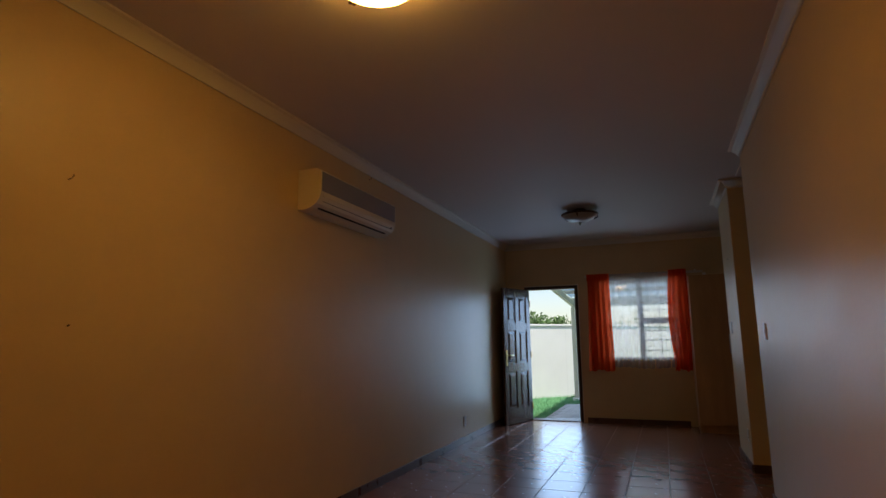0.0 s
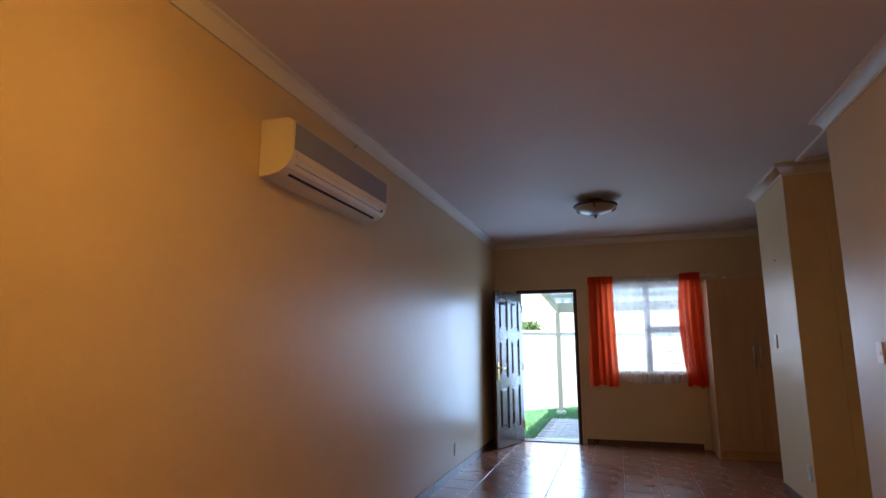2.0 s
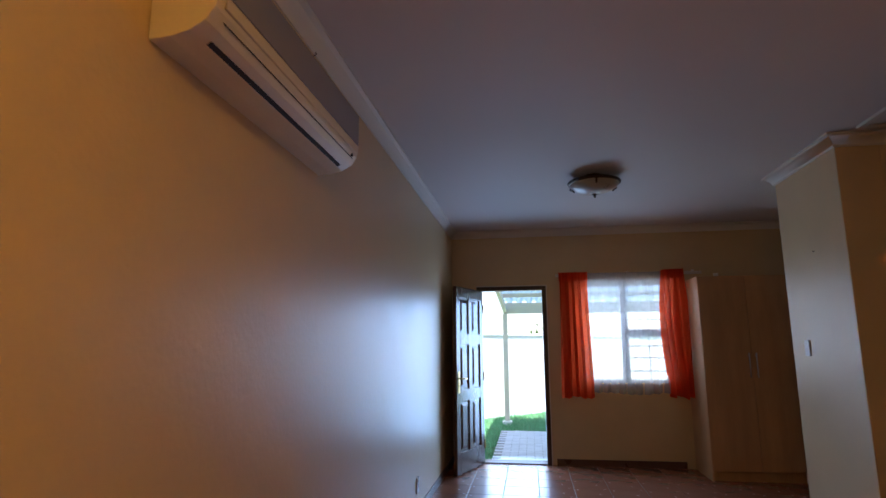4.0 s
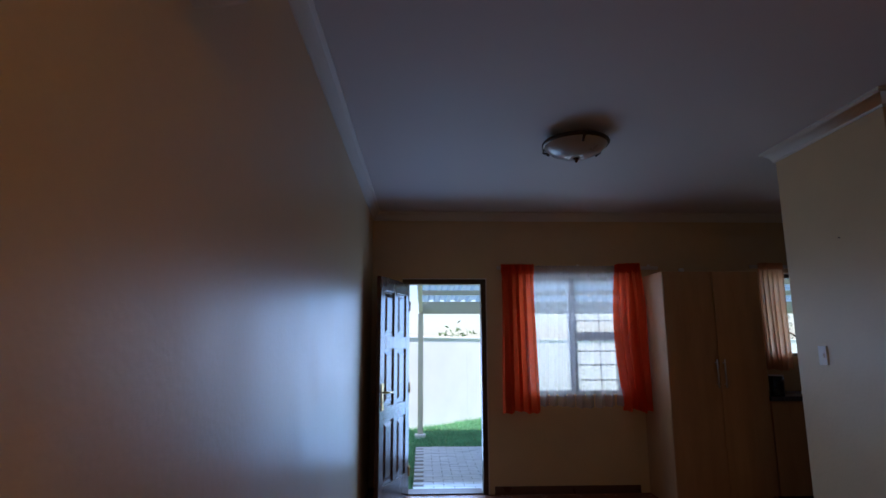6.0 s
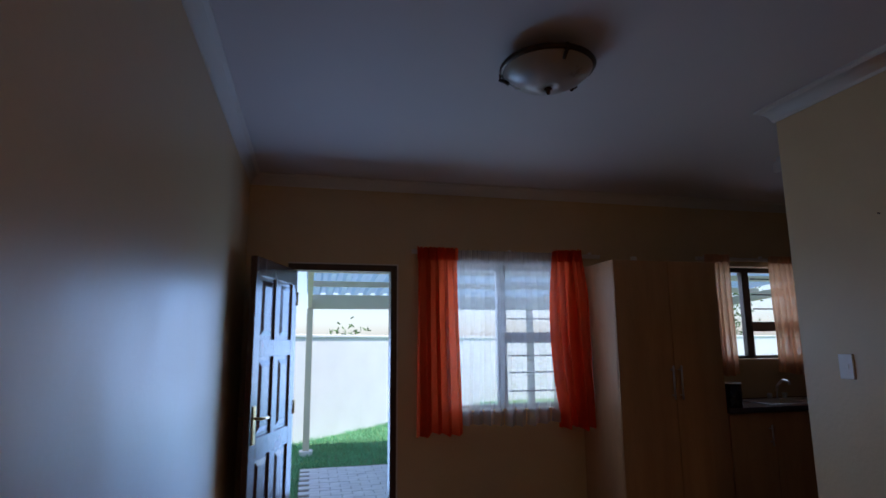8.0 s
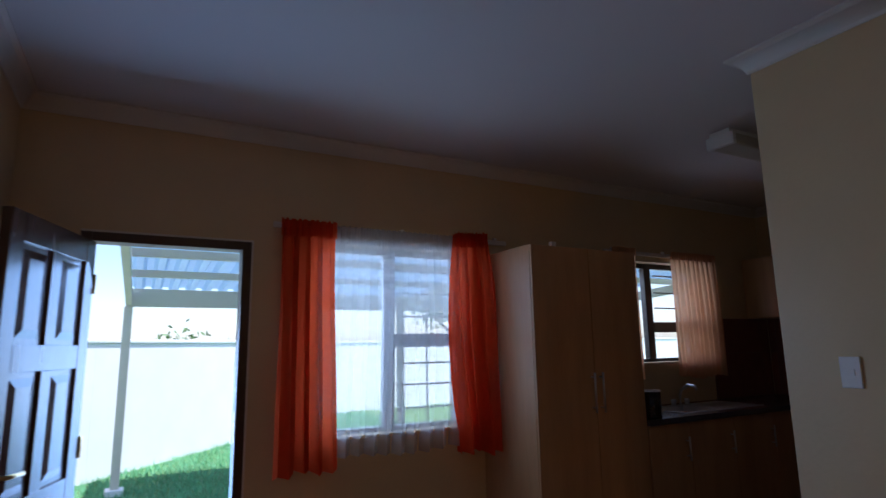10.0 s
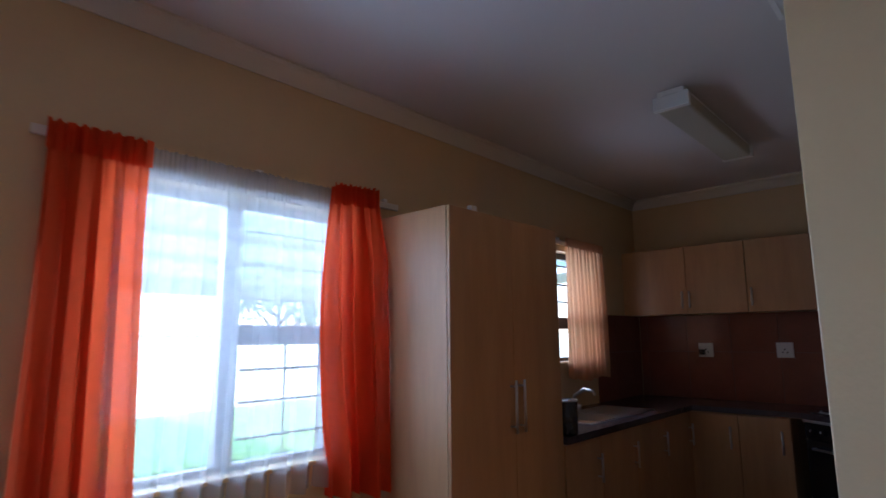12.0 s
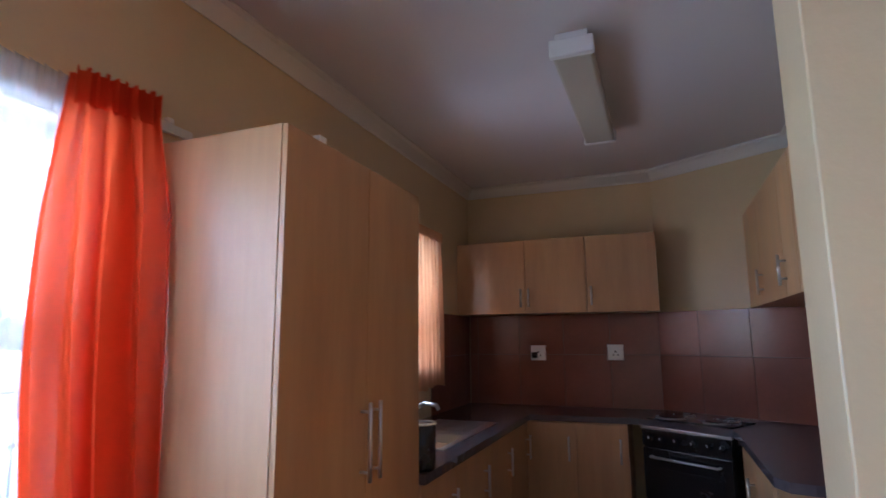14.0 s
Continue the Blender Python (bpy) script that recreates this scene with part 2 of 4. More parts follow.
setting("wall_front", boxes((XL, DX0, YF, YO, -0.1, H), (DX0, DX1, YF, YO, DZ, H), (DX1, WX0, YF, YO, -0.1, H), (WX0, WX1, YF, YO, -0.1, WZ0),
        (WX0, WX1, YF, YO, WZ1, H), (WX1, KX0, YF, YO, -0.1, H), (KX0, KX1, YF, YO, -0.1, KZ0), (KX0, KX1, YF, YO, KZ1, H), (KX1, XE + TH, YF, YO, -0.1, H)),
        M_WALL, "cream painted front wall with door and windows", "wall")
setting("wall_kitchen_end", boxes((XE, XE + TH, YS, YF, -0.1, H)), M_WALL, "cream kitchen end wall", "wall")
setting("wall_kitchen_diagonal", extrude_poly(bmesh.new(), [DG0, (XE, YS), DG1], -0.1, H), M_WALL, "cream kitchen wall set at an angle across the corner", "wall")


def cornice(x0, y0, x1, y1, nx, ny, e0=0.0, e1=0.0):
    """A coved moulding along a wall; nx, ny point into the room; e0, e1 lengthen (or shorten) the outer edge for mitres."""
    prof = [(0.0, 0.0), (0.0, -0.085), (0.008, -0.085), (0.012, -0.072), (0.026, -0.045), (0.052, -0.020), (0.074, -0.012), (0.074, 0.0)]
    d = Vector((x1 - x0, y1 - y0, 0)).normalized()
    bm = bmesh.new()
    ends = []
    for (x, y), s, e in (((x0, y0), -1, e0), ((x1, y1), 1, e1)):
        ends.append([bm.verts.new(Vector((x, y, H - 0.001 + h)) + Vector((nx, ny, 0)) * (o + 0.001) + d * s * e * o) for o, h in prof])
    n = len(prof)
    for k in range(n):
        bm.faces.new((ends[0][k], ends[0][(k + 1) % n], ends[1][(k + 1) % n], ends[1][k])).smooth = 2 < k < 5
    bm.faces.new(ends[0])
    bm.faces.new(ends[1][::-1])
    return setting("cornice", bm, M_CORN, "off-white coved plaster cornice", "cornice")


cornice(XL, YB, XL, YF, 1, 0, -1, -1)
cornice(XL, YF, XE, YF, 0, -1, -1, -1)
cornice(XR, YB, XR, P0, -1, 0, -1, 1)
cornice(XR, P0, XP, P0, 0, 1, 1, -1)
cornice(XR, P1, XP, P1, 0, -1, 1, -1)
cornice(XR, P1, XR, PE, -1, 0, 1, 1)
cornice(XR, PE, XR + 0.28, PE, 0, 1, 1, 1)
cornice(XR + 0.28, YS, XR + 0.28, PE, 1, 0, -1, 1)
cornice(XE, DG0[1], XE, YF, -1, 0, -0.3, -1)
cornice(DG1[0], DG1[1], DG0[0], DG0[1], -math.cos(DA), math.sin(DA), -0.5, -0.3)
cornice(XR + 0.28, YS, DG1[0], YS, 0, 1, -1, -0.5)


def skirting(x0, x1, y0, y1):
    return setting("baseboard", boxes((x0, x1, y0, y1, 0.0, 0.075), bevel=0.003), M_SKIRT, "dark brown tile skirting", "baseboard")


skirting(XL + 0.001, XL + 0.014, YB, YF - 0.015)
skirting(DX1 + 0.06, 0.30, YF - 0.014, YF - 0.001)
skirting(XL, DX0 - 0.005, YF - 0.014, YF - 0.001)
skirting(XR - 0.014, XR - 0.001, YB, P0)
skirting(XR - 0.014, XR - 0.001, P1, PE)
skirting(XR, XP, P1 - 0.014, P1 - 0.001)

# ceiling hatch in the passage
hatch = thing("ceiling_hatch", 0.98, 5.1, H, "off-white square ceiling hatch with a narrow trim", "hatch", kind="structure")
part("hatch_panel", boxes((0.82, 1.42, 4.82, 5.42, H - 0.008, H - 0.001)), M_CEIL, hatch)
part("hatch_trim", boxes((0.78, 0.82, 4.78, 5.46, H - 0.02, H - 0.001), (1.42, 1.46, 4.78, 5.46, H - 0.02, H - 0.001),
                         (0.82, 1.42, 4.78, 4.82, H - 0.02, H - 0.001), (0.82, 1.42, 5.42, 5.46, H - 0.02, H - 0.001)), M_CORN, hatch)

# ---- front door ----
frame_d = thing("door_frame", (DX0 + DX1) / 2, YF, 0, "dark brown hardwood door frame with weather step", "door frame", kind="structure")
FW = 0.05
part("jamb", boxes((DX0, DX0 + FW, YF - 0.012, YF + 0.10, 0, DZ), bevel=0.003), M_FRAME, frame_d)
part("jamb", boxes((DX1 - FW, DX1, YF - 0.012, YF + 0.10, 0, DZ), bevel=0.003), M_FRAME, frame_d)
part("head", boxes((DX0 + FW, DX1 - FW, YF - 0.012, YF + 0.10, DZ - FW, DZ), bevel=0.003), M_FRAME, frame_d)
part("threshold", boxes((DX0 + FW, DX1 - FW, YF + 0.01, YF + 0.21, -0.02, 0.012), bevel=0.003), M_FRAME, frame_d)
part("strike_plate", boxes((DX1 - FW - 0.002, DX1 - FW, YF + 0.01, YF + 0.035, 0.96, 1.12)), M_BRASS, frame_d)
part("plaster_edge", boxes((DX1, DX1 + 0.012, YF - 0.005, YF + 0.02, 0, DZ + 0.012), (DX0, DX1, YF - 0.005, YF + 0.02, DZ, DZ + 0.012)), M_CORN, frame_d, "pale paint line round the frame")

DW, DH, DT = 0.76, 2.02, 0.042
door = thing("door_1", DX0 + FW + 0.005, YF - 0.015, 0.012, "open dark mahogany door with six raised panels", "door", kind="structure", rz=-108)
LOC = Matrix()
rows_d = [(0.0, 0.22), (0.76, 0.88), (1.38, 1.49), (1.90, DH)]
for a, b in rows_d:
    part("rail", boxes((0.10, DW - 0.10, -DT / 2, DT / 2, a, b), bevel=0.003), M_DOOR, door, at=LOC)
for x in (0.0, DW - 0.10):
    part("stile", boxes((x, x + 0.10, -DT / 2, DT / 2, 0, DH), bevel=0.003), M_DOOR, door, at=LOC)
for (a, b), (c, d) in zip(rows_d, rows_d[1:]):
    part("mullion", boxes((DW / 2 - 0.045, DW / 2 + 0.045, -DT / 2, DT / 2, b, c), bevel=0.003), M_DOOR, door, at=LOC)
    for x0, x1 in ((0.10, DW / 2 - 0.045), (DW / 2 + 0.045, DW - 0.10)):
        bm = boxes((x0, x1, -0.008, 0.008, b, c))
        for s in (-1, 1):
            o = [(x0 + 0.025, b + 0.025), (x1 - 0.025, b + 0.025), (x1 - 0.025, c - 0.025), (x0 + 0.025, c - 0.025)]
            i = [(x0 + 0.06, b + 0.06), (x1 - 0.06, b + 0.06), (x1 - 0.06, c - 0.06), (x0 + 0.06, c - 0.06)]
            vo = [bm.verts.new((x, s * 0.0081, z)) for x, z in o]
            vi = [bm.verts.new((x, s * 0.018, z)) for x, z in i]
            bm.faces.new(vi)
            for k in range(4):
                bm.faces.new((vo[k], vo[(k + 1) % 4], vi[(k + 1) % 4], vi[k]))
        part("panel", bm, M_DOOR, door, at=LOC)
for s in (-1, 1):
    y = s * DT / 2
    h = part("door_handle", boxes((DW - 0.075, DW - 0.033, min(y, y + s * 0.007), max(y, y + s * 0.007), 0.85, 1.08), bevel=0.002), M_BRASS, door, "worn brass lever handle on a long plate", at=LOC)
    bm = tube(bmesh.new(), [(DW - 0.054, y, 1.005), (DW - 0.054, y + s * 0.045, 1.005), (DW - 0.065, y + s * 0.055, 1.005), (DW - 0.16, y + s * 0.055, 1.0)], 0.009)
    part("lever", bm, M_BRASS, h, at=LOC)
    part("keyhole", boxes((DW - 0.058, DW - 0.050, min(y + s * 0.007, y + s * 0.0085), max(y + s * 0.007, y + s * 0.0085), 0.91, 0.935)), M_DARKSLOT, h, at=LOC)
for z in (0.22, 1.0, 1.80):
    part("hinge", tube(bmesh.new(), [(-0.004, 0.024, z - 0.05), (-0.004, 0.024, z + 0.05)], 0.007), M_BRASS, door, at=LOC)


# ---- windows ----
def bars(bm_list, x0, x1, z0, z1, zs, xs, y):
    for z in zs:
        bm_list.append(boxes((x0, x1, y - 0.006, y + 0.006, z - 0.006, z + 0.006), bevel=0.002))
    for x in xs:
        bm_list.append(boxes((x - 0.005, x + 0.005, y + 0.007, y + 0.017, z0, z1), bevel=0.002))


def window(name, x0, x1, z0, z1, mull, trans, material, label, bar_z, bar_x, bar_from):
    w = thing(name, (x0 + x1) / 2, YF + 0.1, z0, label, "window", kind="structure")
    y0, y1, f = YF + 0.09, YF + 0.135, 0.045
    part("window_frame", boxes((x0, x0 + f, y0, y1, z0, z1), (x1 - f, x1, y0, y1, z0, z1), (x0 + f, x1 - f, y0, y1, z0, z0 + f), (x0 + f, x1 - f, y0, y1, z1 - f, z1)), material, w)
    part("mullion", boxes((mull - 0.04, mull + 0.04, y0 - 0.004, y1 + 0.004, z0 + f, z1 - f), bevel=0.003), material, w)
    part("transom", boxes((mull + 0.04, x1 - f, y0 - 0.006, y1 + 0.006, trans - 0.045, trans + 0.045), bevel=0.003), material, w)
    for a, b, c, d in ((x0 + f, mull - 0.04, z0 + f, z1 - f), (mull + 0.04, x1 - f, z0 + f, trans - 0.045), (mull + 0.04, x1 - f, trans + 0.045, z1 - f)):
        p = part("pane", boxes((a, b, y0 + 0.018, y0 + 0.024, c, d)), M_GLASS, w)
        p.visible_shadow = False
    part("window_sill", boxes((x0 - 0.0, x1, YF - 0.012, y0, z0 - 0.0, z0 + 0.018), bevel=0.004), M_WALL, w)
    lst = []
    bars(lst, bar_from, x1 - f, z0 + f, z1 - f, bar_z, bar_x, y0 - 0.03)
    for bm in lst:
        part("burglar_bar", bm, M_BAR if material is M_ALU else M_BROWNALU, w)
    return w


window("window_1", WX0, WX1, WZ0, WZ1, -0.275, 1.51, M_ALU, "white framed window with burglar bars behind net curtain",
       [1.07, 1.221, 1.359, 1.668, 1.82, 1.974], [-0.007, 0.179], -0.235)
window("window_2", KX0, KX1, KZ0, KZ1, 2.205, 1.60, M_BROWNALU, "dark bronze framed kitchen window with burglar bars",
       [1.765, 1.90, 2.05], [2.62], 2.24)


def curtain(name, x0, x1, z0, z1, y, pleats, depth, material, label, seed, flare=0.0, header=0.06, nx=90, nz=36, skew=0.0, lean=0.0, turn=0.0, belly=0.0):
    """A hanging cloth gathered at its top, with pleats that wander, an uneven hem and a frilled heading."""
    rnd = random.Random(seed)
    ph = [rnd.uniform(0, 6.28) for _ in range(6)]
    bm = bmesh.new()
    grid = []
    for j in range(nz + 1):
        v = j / nz
        row = []
        for i in range(nx + 1):
            u = i / nx
            k = min(1.0, v * 4)
            w = 2 * math.pi * pleats * (u + 0.015 * math.sin(3 * v + ph[0]) + 0.03 * math.sin(5 * u + ph[1]))
            off = depth * (0.6 + 1.5 * v) * ((0.45 + 0.55 * k) * math.sin(w) + 0.35 * math.sin(w * 0.47 + ph[2] + 1.2 * v) + (1 - k) * 0.35 * math.sin(2.7 * w + ph[3]))
            mid = (x0 + x1) / 2
            half = (x1 - x0) / 2 * (1.0 + flare * v ** 1.5 + 0.03 * math.sin(4 * v + ph[4]))
            x = mid + (2 * u - 1) * half + skew * v + 0.006 * math.sin(w * 2 + ph[5])
            z = z1 - (z1 - z0) * v + (0.012 * math.sin(u * 9 + ph[3]) + 0.006 * math.sin(w)) * v
            if v < 0.03:
                z += 0.004 * math.sin(1.1 * w)
            x -= belly * math.sin(math.pi * min(1.0, v * 1.1)) * (1 - u)
            row.append(bm.verts.new((x, y + off - lean * v ** 0.8 - turn * u * (0.45 + 0.55 * k), z)))
        grid.append(row)
    for a, b in zip(grid, grid[1:]):
        for i in range(nx):
            bm.faces.new((a[i], a[i + 1], b[i + 1], b[i])).smooth = True
    e = thing(name, (x0 + x1) / 2, y, z0, label, "curtain", group="curtains at the windows")
    part("cloth", bm, material, e)
    hb = bmesh.new()
    rows_h = []
    for j in range(4):
        rows_h.append([hb.verts.new((x0 + (x1 - x0) * i / nx + 0.003 * math.sin(i), y - depth * 0.4 + depth * 0.6 * math.sin(i * pleats * 0.16 + ph[1]) - 0.006 - turn * 0.45 * i / nx, z1 - header + header * 1.15 * j / 3 + (0.006 * math.sin(i * pleats * 0.16 + ph[2]) + 0.003 * math.sin(i * 0.9)) * j / 3)) for i in range(nx + 1)])
    for a, b in zip(rows_h, rows_h[1:]):
        for i in range(nx):
            hb.faces.new((a[i], a[i + 1], b[i + 1], b[i])).smooth = True
    part("heading", hb, material, e)
    return e


curtain("curtain", -1.035, -0.70, 0.775, 2.225, YF - 0.060, 4, 0.018, M_ORANGE, "orange-red translucent curtain hanging at the window side", 3, 0.06, header=0.09, lean=0.05)
curtain("curtain", 0.150, 0.386, 0.79, 2.235, YF - 0.060, 4, 0.030, M_ORANGE, "orange-red translucent curtain next to the tall cupboard", 8, 0.0, header=0.09, lean=0.03, turn=0.11, belly=0.045)
curtain("net_curtain", -0.80, 0.30, 0.815, 2.215, YF - 0.026, 11, 0.012, M_NET, "sheer white net curtain across the window", 5, 0.0, header=0.10, nx=200)
curtain("curtain", 2.36, 2.97, 1.165, 2.25, YF - 0.045, 9, 0.016, M_PEACH, "peach voile curtain over the kitchen sink", 12, 0.03)
curtain("curtain", 1.66, 1.93, 1.165, 2.25, YF - 0.045, 5, 0.016, M_PEACH, "narrow peach voile curtain beside the kitchen window", 14, 0.03)
for x0, x1, z, lab in ((-1.07, 0.62, 2.205, "white curtain track over the living room window"), (1.60, 3.02, 2.22, "white curtain track over the kitchen window")):
    tr = thing("curtain_track", (x0 + x1) / 2, YF, z, lab, "curtain track")
    part("rail", boxes((x0, x1, YF - 0.020, YF - 0.001, z - 0.012, z + 0.022), bevel=0.003), M_CORN, tr)
    for x in (x0 + 0.1, (x0 + x1) / 2, x1 - 0.1):
        part("bracket", boxes((x - 0.012, x + 0.012, YF - 0.024, YF - 0.001, z + 0.022, z + 0.04), bevel=0.002), M_WHITEP, tr)


# ---- air conditioner ----
ac = thing("air_conditioner", XL, 3.42, 2.22, "aged cream wall air conditioner with grey front panel", "air conditioner")
AZ = -0.07
prof = [(x, z + AZ) for x, z in ((0.0, 2.225), (0.0, 2.52), (0.155, 2.52), (0.180, 2.508), (0.19, 2.49), (0.19, 2.335), (0.182, 2.30), (0.157, 2.265), (0.112, 2.24), (0.06, 2.228))]


def ac_body(y0, y1, grow=0.0):
    bm = bmesh.new()
    a = [bm.verts.new((XL + 0.002 + x + grow, y0, z)) for x, z in prof]
    b = [bm.verts.new((XL + 0.002 + x + grow, y1, z)) for x, z in prof]
    bm.faces.new(a)
    bm.faces.new(b[::-1])
    for k in range(len(prof)):
        j = (k + 1) % len(prof)
        bm.faces.new((a[k], a[j], b[j], b[k]))
    return bm


part("body", ac_body(2.785, 3.97), M_CREAMP, ac)
part("front_panel", boxes((XL + 0.192, XL + 0.197, 2.80, 3.955, 2.352 + AZ, 2.495 + AZ), bevel=0.002), M_GREYP, ac, "smooth grey-blue front panel")
bm = boxes((-0.004, 0.003, 2.86, 3.90, -0.008, 0.008))
bmesh.ops.transform(bm, matrix=Matrix.Translation((XL + 0.124, 0, 2.2455 + AZ)) @ Matrix.Rotation(radians(63), 4, "Y"), verts=bm.verts)
part("air_slot", bm, M_DARKSLOT, ac, "dark outlet slot")
bm = boxes((-0.002, 0.002, 2.84, 3.93, -0.0015, 0.0015))
bmesh.ops.transform(bm, matrix=Matrix.Translation((XL + 0.176, 0, 2.285 + AZ)) @ Matrix.Rotation(radians(35), 4, "Y"), verts=bm.verts)
part("seam", bm, M_DARKSLOT, ac)
part("flap", boxes((XL + 0.186, XL + 0.194, 2.82, 3.94, 2.312 + AZ, 2.345 + AZ), bevel=0.003), M_CREAMP, ac)
part("indicator", boxes((XL + 0.178, XL + 0.186, 3.90, 3.915, 2.288 + AZ, 2.30 + AZ)), M_BLACK, ac)



# ---- ceiling lamps ----
def bowl_lamp(x, y, glass, label):
    e = thing("ceiling_lamp", x, y, H, label, "ceiling lamp", group="bowl lamps on the ceiling")
    c = (x, y, H)
    part("canopy", lathe(bmesh.new(), [(0.0, -0.001), (0.075, -0.001), (0.07, -0.03), (0.02, -0.045), (0.012, -0.16), (0.0, -0.165)], c), M_BRONZE, e)
    part("bowl", lathe(bmesh.new(), [(0.205, -0.078), (0.198, -0.088), (0.17, -0.115), (0.12, -0.142), (0.06, -0.158), (0.012, -0.163), (0.012, -0.157), (0.06, -0.152), (0.12, -0.136), (0.168, -0.11), (0.198, -0.079), (0.205, -0.078)], c), glass, e, "alabaster glass bowl")
    part("rim", lathe(bmesh.new(), [(0.203, -0.078), (0.216, -0.074), (0.222, -0.064), (0.216, -0.054), (0.205, -0.052), (0.200, -0.064), (0.203, -0.078)], c), M_BRONZE, e)
    for k in range(3):
        a = 2 * math.pi * k / 3 + 0.5
        p = [(x + r * math.cos(a), y + r * math.sin(a), H + z) for r, z in ((0.06, -0.02), (0.14, -0.045), (0.205, -0.055))]
        part("arm", tube(bmesh.new(), p, 0.006, 6), M_BRONZE, e)
        q = [(x + r * math.cos(a), y + r * math.sin(a), H + z) for r, z in ((0.222, -0.058), (0.225, -0.085), (0.20, -0.098), (0.185, -0.112))]
        part("clip", tube(bmesh.new(), q, 0.009, 6), M_BRONZE, e)
    part("finial", lathe(bmesh.new(), [(0.0, -0.156), (0.018, -0.162), (0.020, -0.168), (0.008, -0.174), (0.011, -0.182), (0.006, -0.192), (0.0, -0.195)], c, 16), M_BRONZE, e)
    return e


bowl_lamp(-0.82, 6.29, M_SHADE, "unlit bowl ceiling lamp with bronze rim and finial")
bowl_lamp(-0.98, 1.395, M_GLOW, "lit bowl ceiling lamp with warm yellow glow")

tube_l = thing("fluorescent_light", 2.02, 7.23, H, "boxy fluorescent ceiling light with yellowed diffuser, unlit", "ceiling light")
part("base", boxes((1.425, 2.63, 7.16, 7.30, H - 0.03, H - 0.001), bevel=0.003), M_WHITEP, tube_l)
part("diffuser", boxes((1.455, 2.60, 7.145, 7.315, H - 0.105, H - 0.03), bevel=0.012), M_DIFF, tube_l, "yellowed ribbed diffuser")
part("end_cap", boxes((1.42, 1.455, 7.135, 7.325, H - 0.108, H - 0.028), bevel=0.006), M_WHITEP, tube_l)
part("end_cap", boxes((2.60, 2.635, 7.135, 7.325, H - 0.108, H - 0.028), bevel=0.006), M_WHITEP, tube_l)


# ---- switches and sockets ----
def plate(name, m, w, h, label, cat, bits):
    """A wall plate in the xz plane of its own axes, its front towards -y."""
    e = new(name)
    e.matrix_basis = m
    tagged(e, label, cat, group="switches and sockets")
    part("cover", boxes((-w / 2, w / 2, -0.010, -0.0005, -h / 2, h / 2), bevel=0.003), M_WHITEP, e, at=Matrix())
    for nm, x0, x1, z0, z1, d, mt in bits:
        part(nm, boxes((x0, x1, -0.010 - d, -0.009, z0, z1), bevel=0.001), mt, e, at=Matrix())
    return e


ROCK = [("rocker", -0.016, 0.016, -0.012, 0.012, 0.004, M_WHITEP)]
SOCK = [("rocker", -0.012, 0.012, 0.022, 0.042, 0.004, M_WHITEP), ("hole", -0.007, 0.007, 0.0, 0.012, 0.0008, M_DARKSLOT), ("hole", -0.022, -0.012, -0.024, -0.014, 0.0008, M_DARKSLOT), ("hole", 0.012, 0.022, -0.024, -0.014, 0.0008, M_DARKSLOT)]
plate("light_switch", pose(XR, 6.31, 1.34, 0, 0, -90), 0.075, 0.12, "white light switch on the kitchen partition", "switch", ROCK)
plate("light_switch", pose(XR, 4.183, 1.267, 0, 0, -90), 0.075, 0.12, "white light switch by the passage opening", "switch", ROCK)
plate("socket_outlet", pose(XR, 5.72, 0.32, 0, 0, -90), 0.075, 0.12, "white socket low on the partition", "socket", SOCK)
plate("socket_outlet", pose(XL, 6.32, 0.25, 0, 0, 90), 0.09, 0.12, "white socket low on the long wall", "socket", SOCK)


# ---- kitchen ----
def handle_bar(parent, x, y, z0, z1, ny=-1, nx=0):
    """An upright bar handle with two feet, standing off along (nx, ny)."""
    o = 0.03
    h = part("handle", tube(bmesh.new(), [(x + nx * o, y + ny * o, z0), (x + nx * o, y + ny * o, z1)], 0.007), M_STEEL, parent, "brushed steel bar handle")
    for z in (z0 + 0.03, z1 - 0.03):
        part("foot", tube(bmesh.new(), [(x, y, z), (x + nx * o, y + ny * o, z)], 0.005, 8), M_STEEL, h)


CX0, CX1, CY, CZ = 0.393, 1.305, 7.885, 2.095
tall = thing("tall_cupboard", 0.83, 8.16, 0, "tall maple laminate two-door broom cupboard", "cupboard")
part("side_panel", boxes((CX0, CX0 + 0.016, CY + 0.022, YF - 0.002, 0, CZ), bevel=0.001), M_MAPLE, tall)
part("side_panel", boxes((CX1 - 0.016, CX1, CY + 0.022, YF - 0.002, 0, CZ), bevel=0.001), M_MAPLE, tall)
part("top", boxes((CX0 + 0.016, CX1 - 0.016, CY + 0.022, YF - 0.002, CZ - 0.016, CZ)), M_MAPLE, tall)
part("back", boxes((CX0 + 0.016, CX1 - 0.016, YF - 0.010, YF - 0.003, 0.1, CZ - 0.016)), M_MAPLE, tall)
part("plinth", boxes((CX0 + 0.016, CX1 - 0.016, CY + 0.06, CY + 0.076, 0, 0.10)), M_MAPLE, tall)
for a, b, hx in ((CX0 + 0.002, 0.866, 0.833), (0.870, CX1 - 0.002, 0.903)):
    d = part("door", boxes((a, b, CY, CY + 0.018, 0.105, CZ - 0.002), bevel=0.0015), M_MAPLE, tall)
    hh = part("handle", tube(bmesh.new(), [(hx, CY - 0.035, 1.035), (hx, CY - 0.035, 1.285)], 0.007), M_STEEL, d, "brushed steel bar handle")
    for z in (1.065, 1.255):
        part("foot", tube(bmesh.new(), [(hx, CY, z), (hx, CY - 0.035, z)], 0.005, 8), M_STEEL, hh)
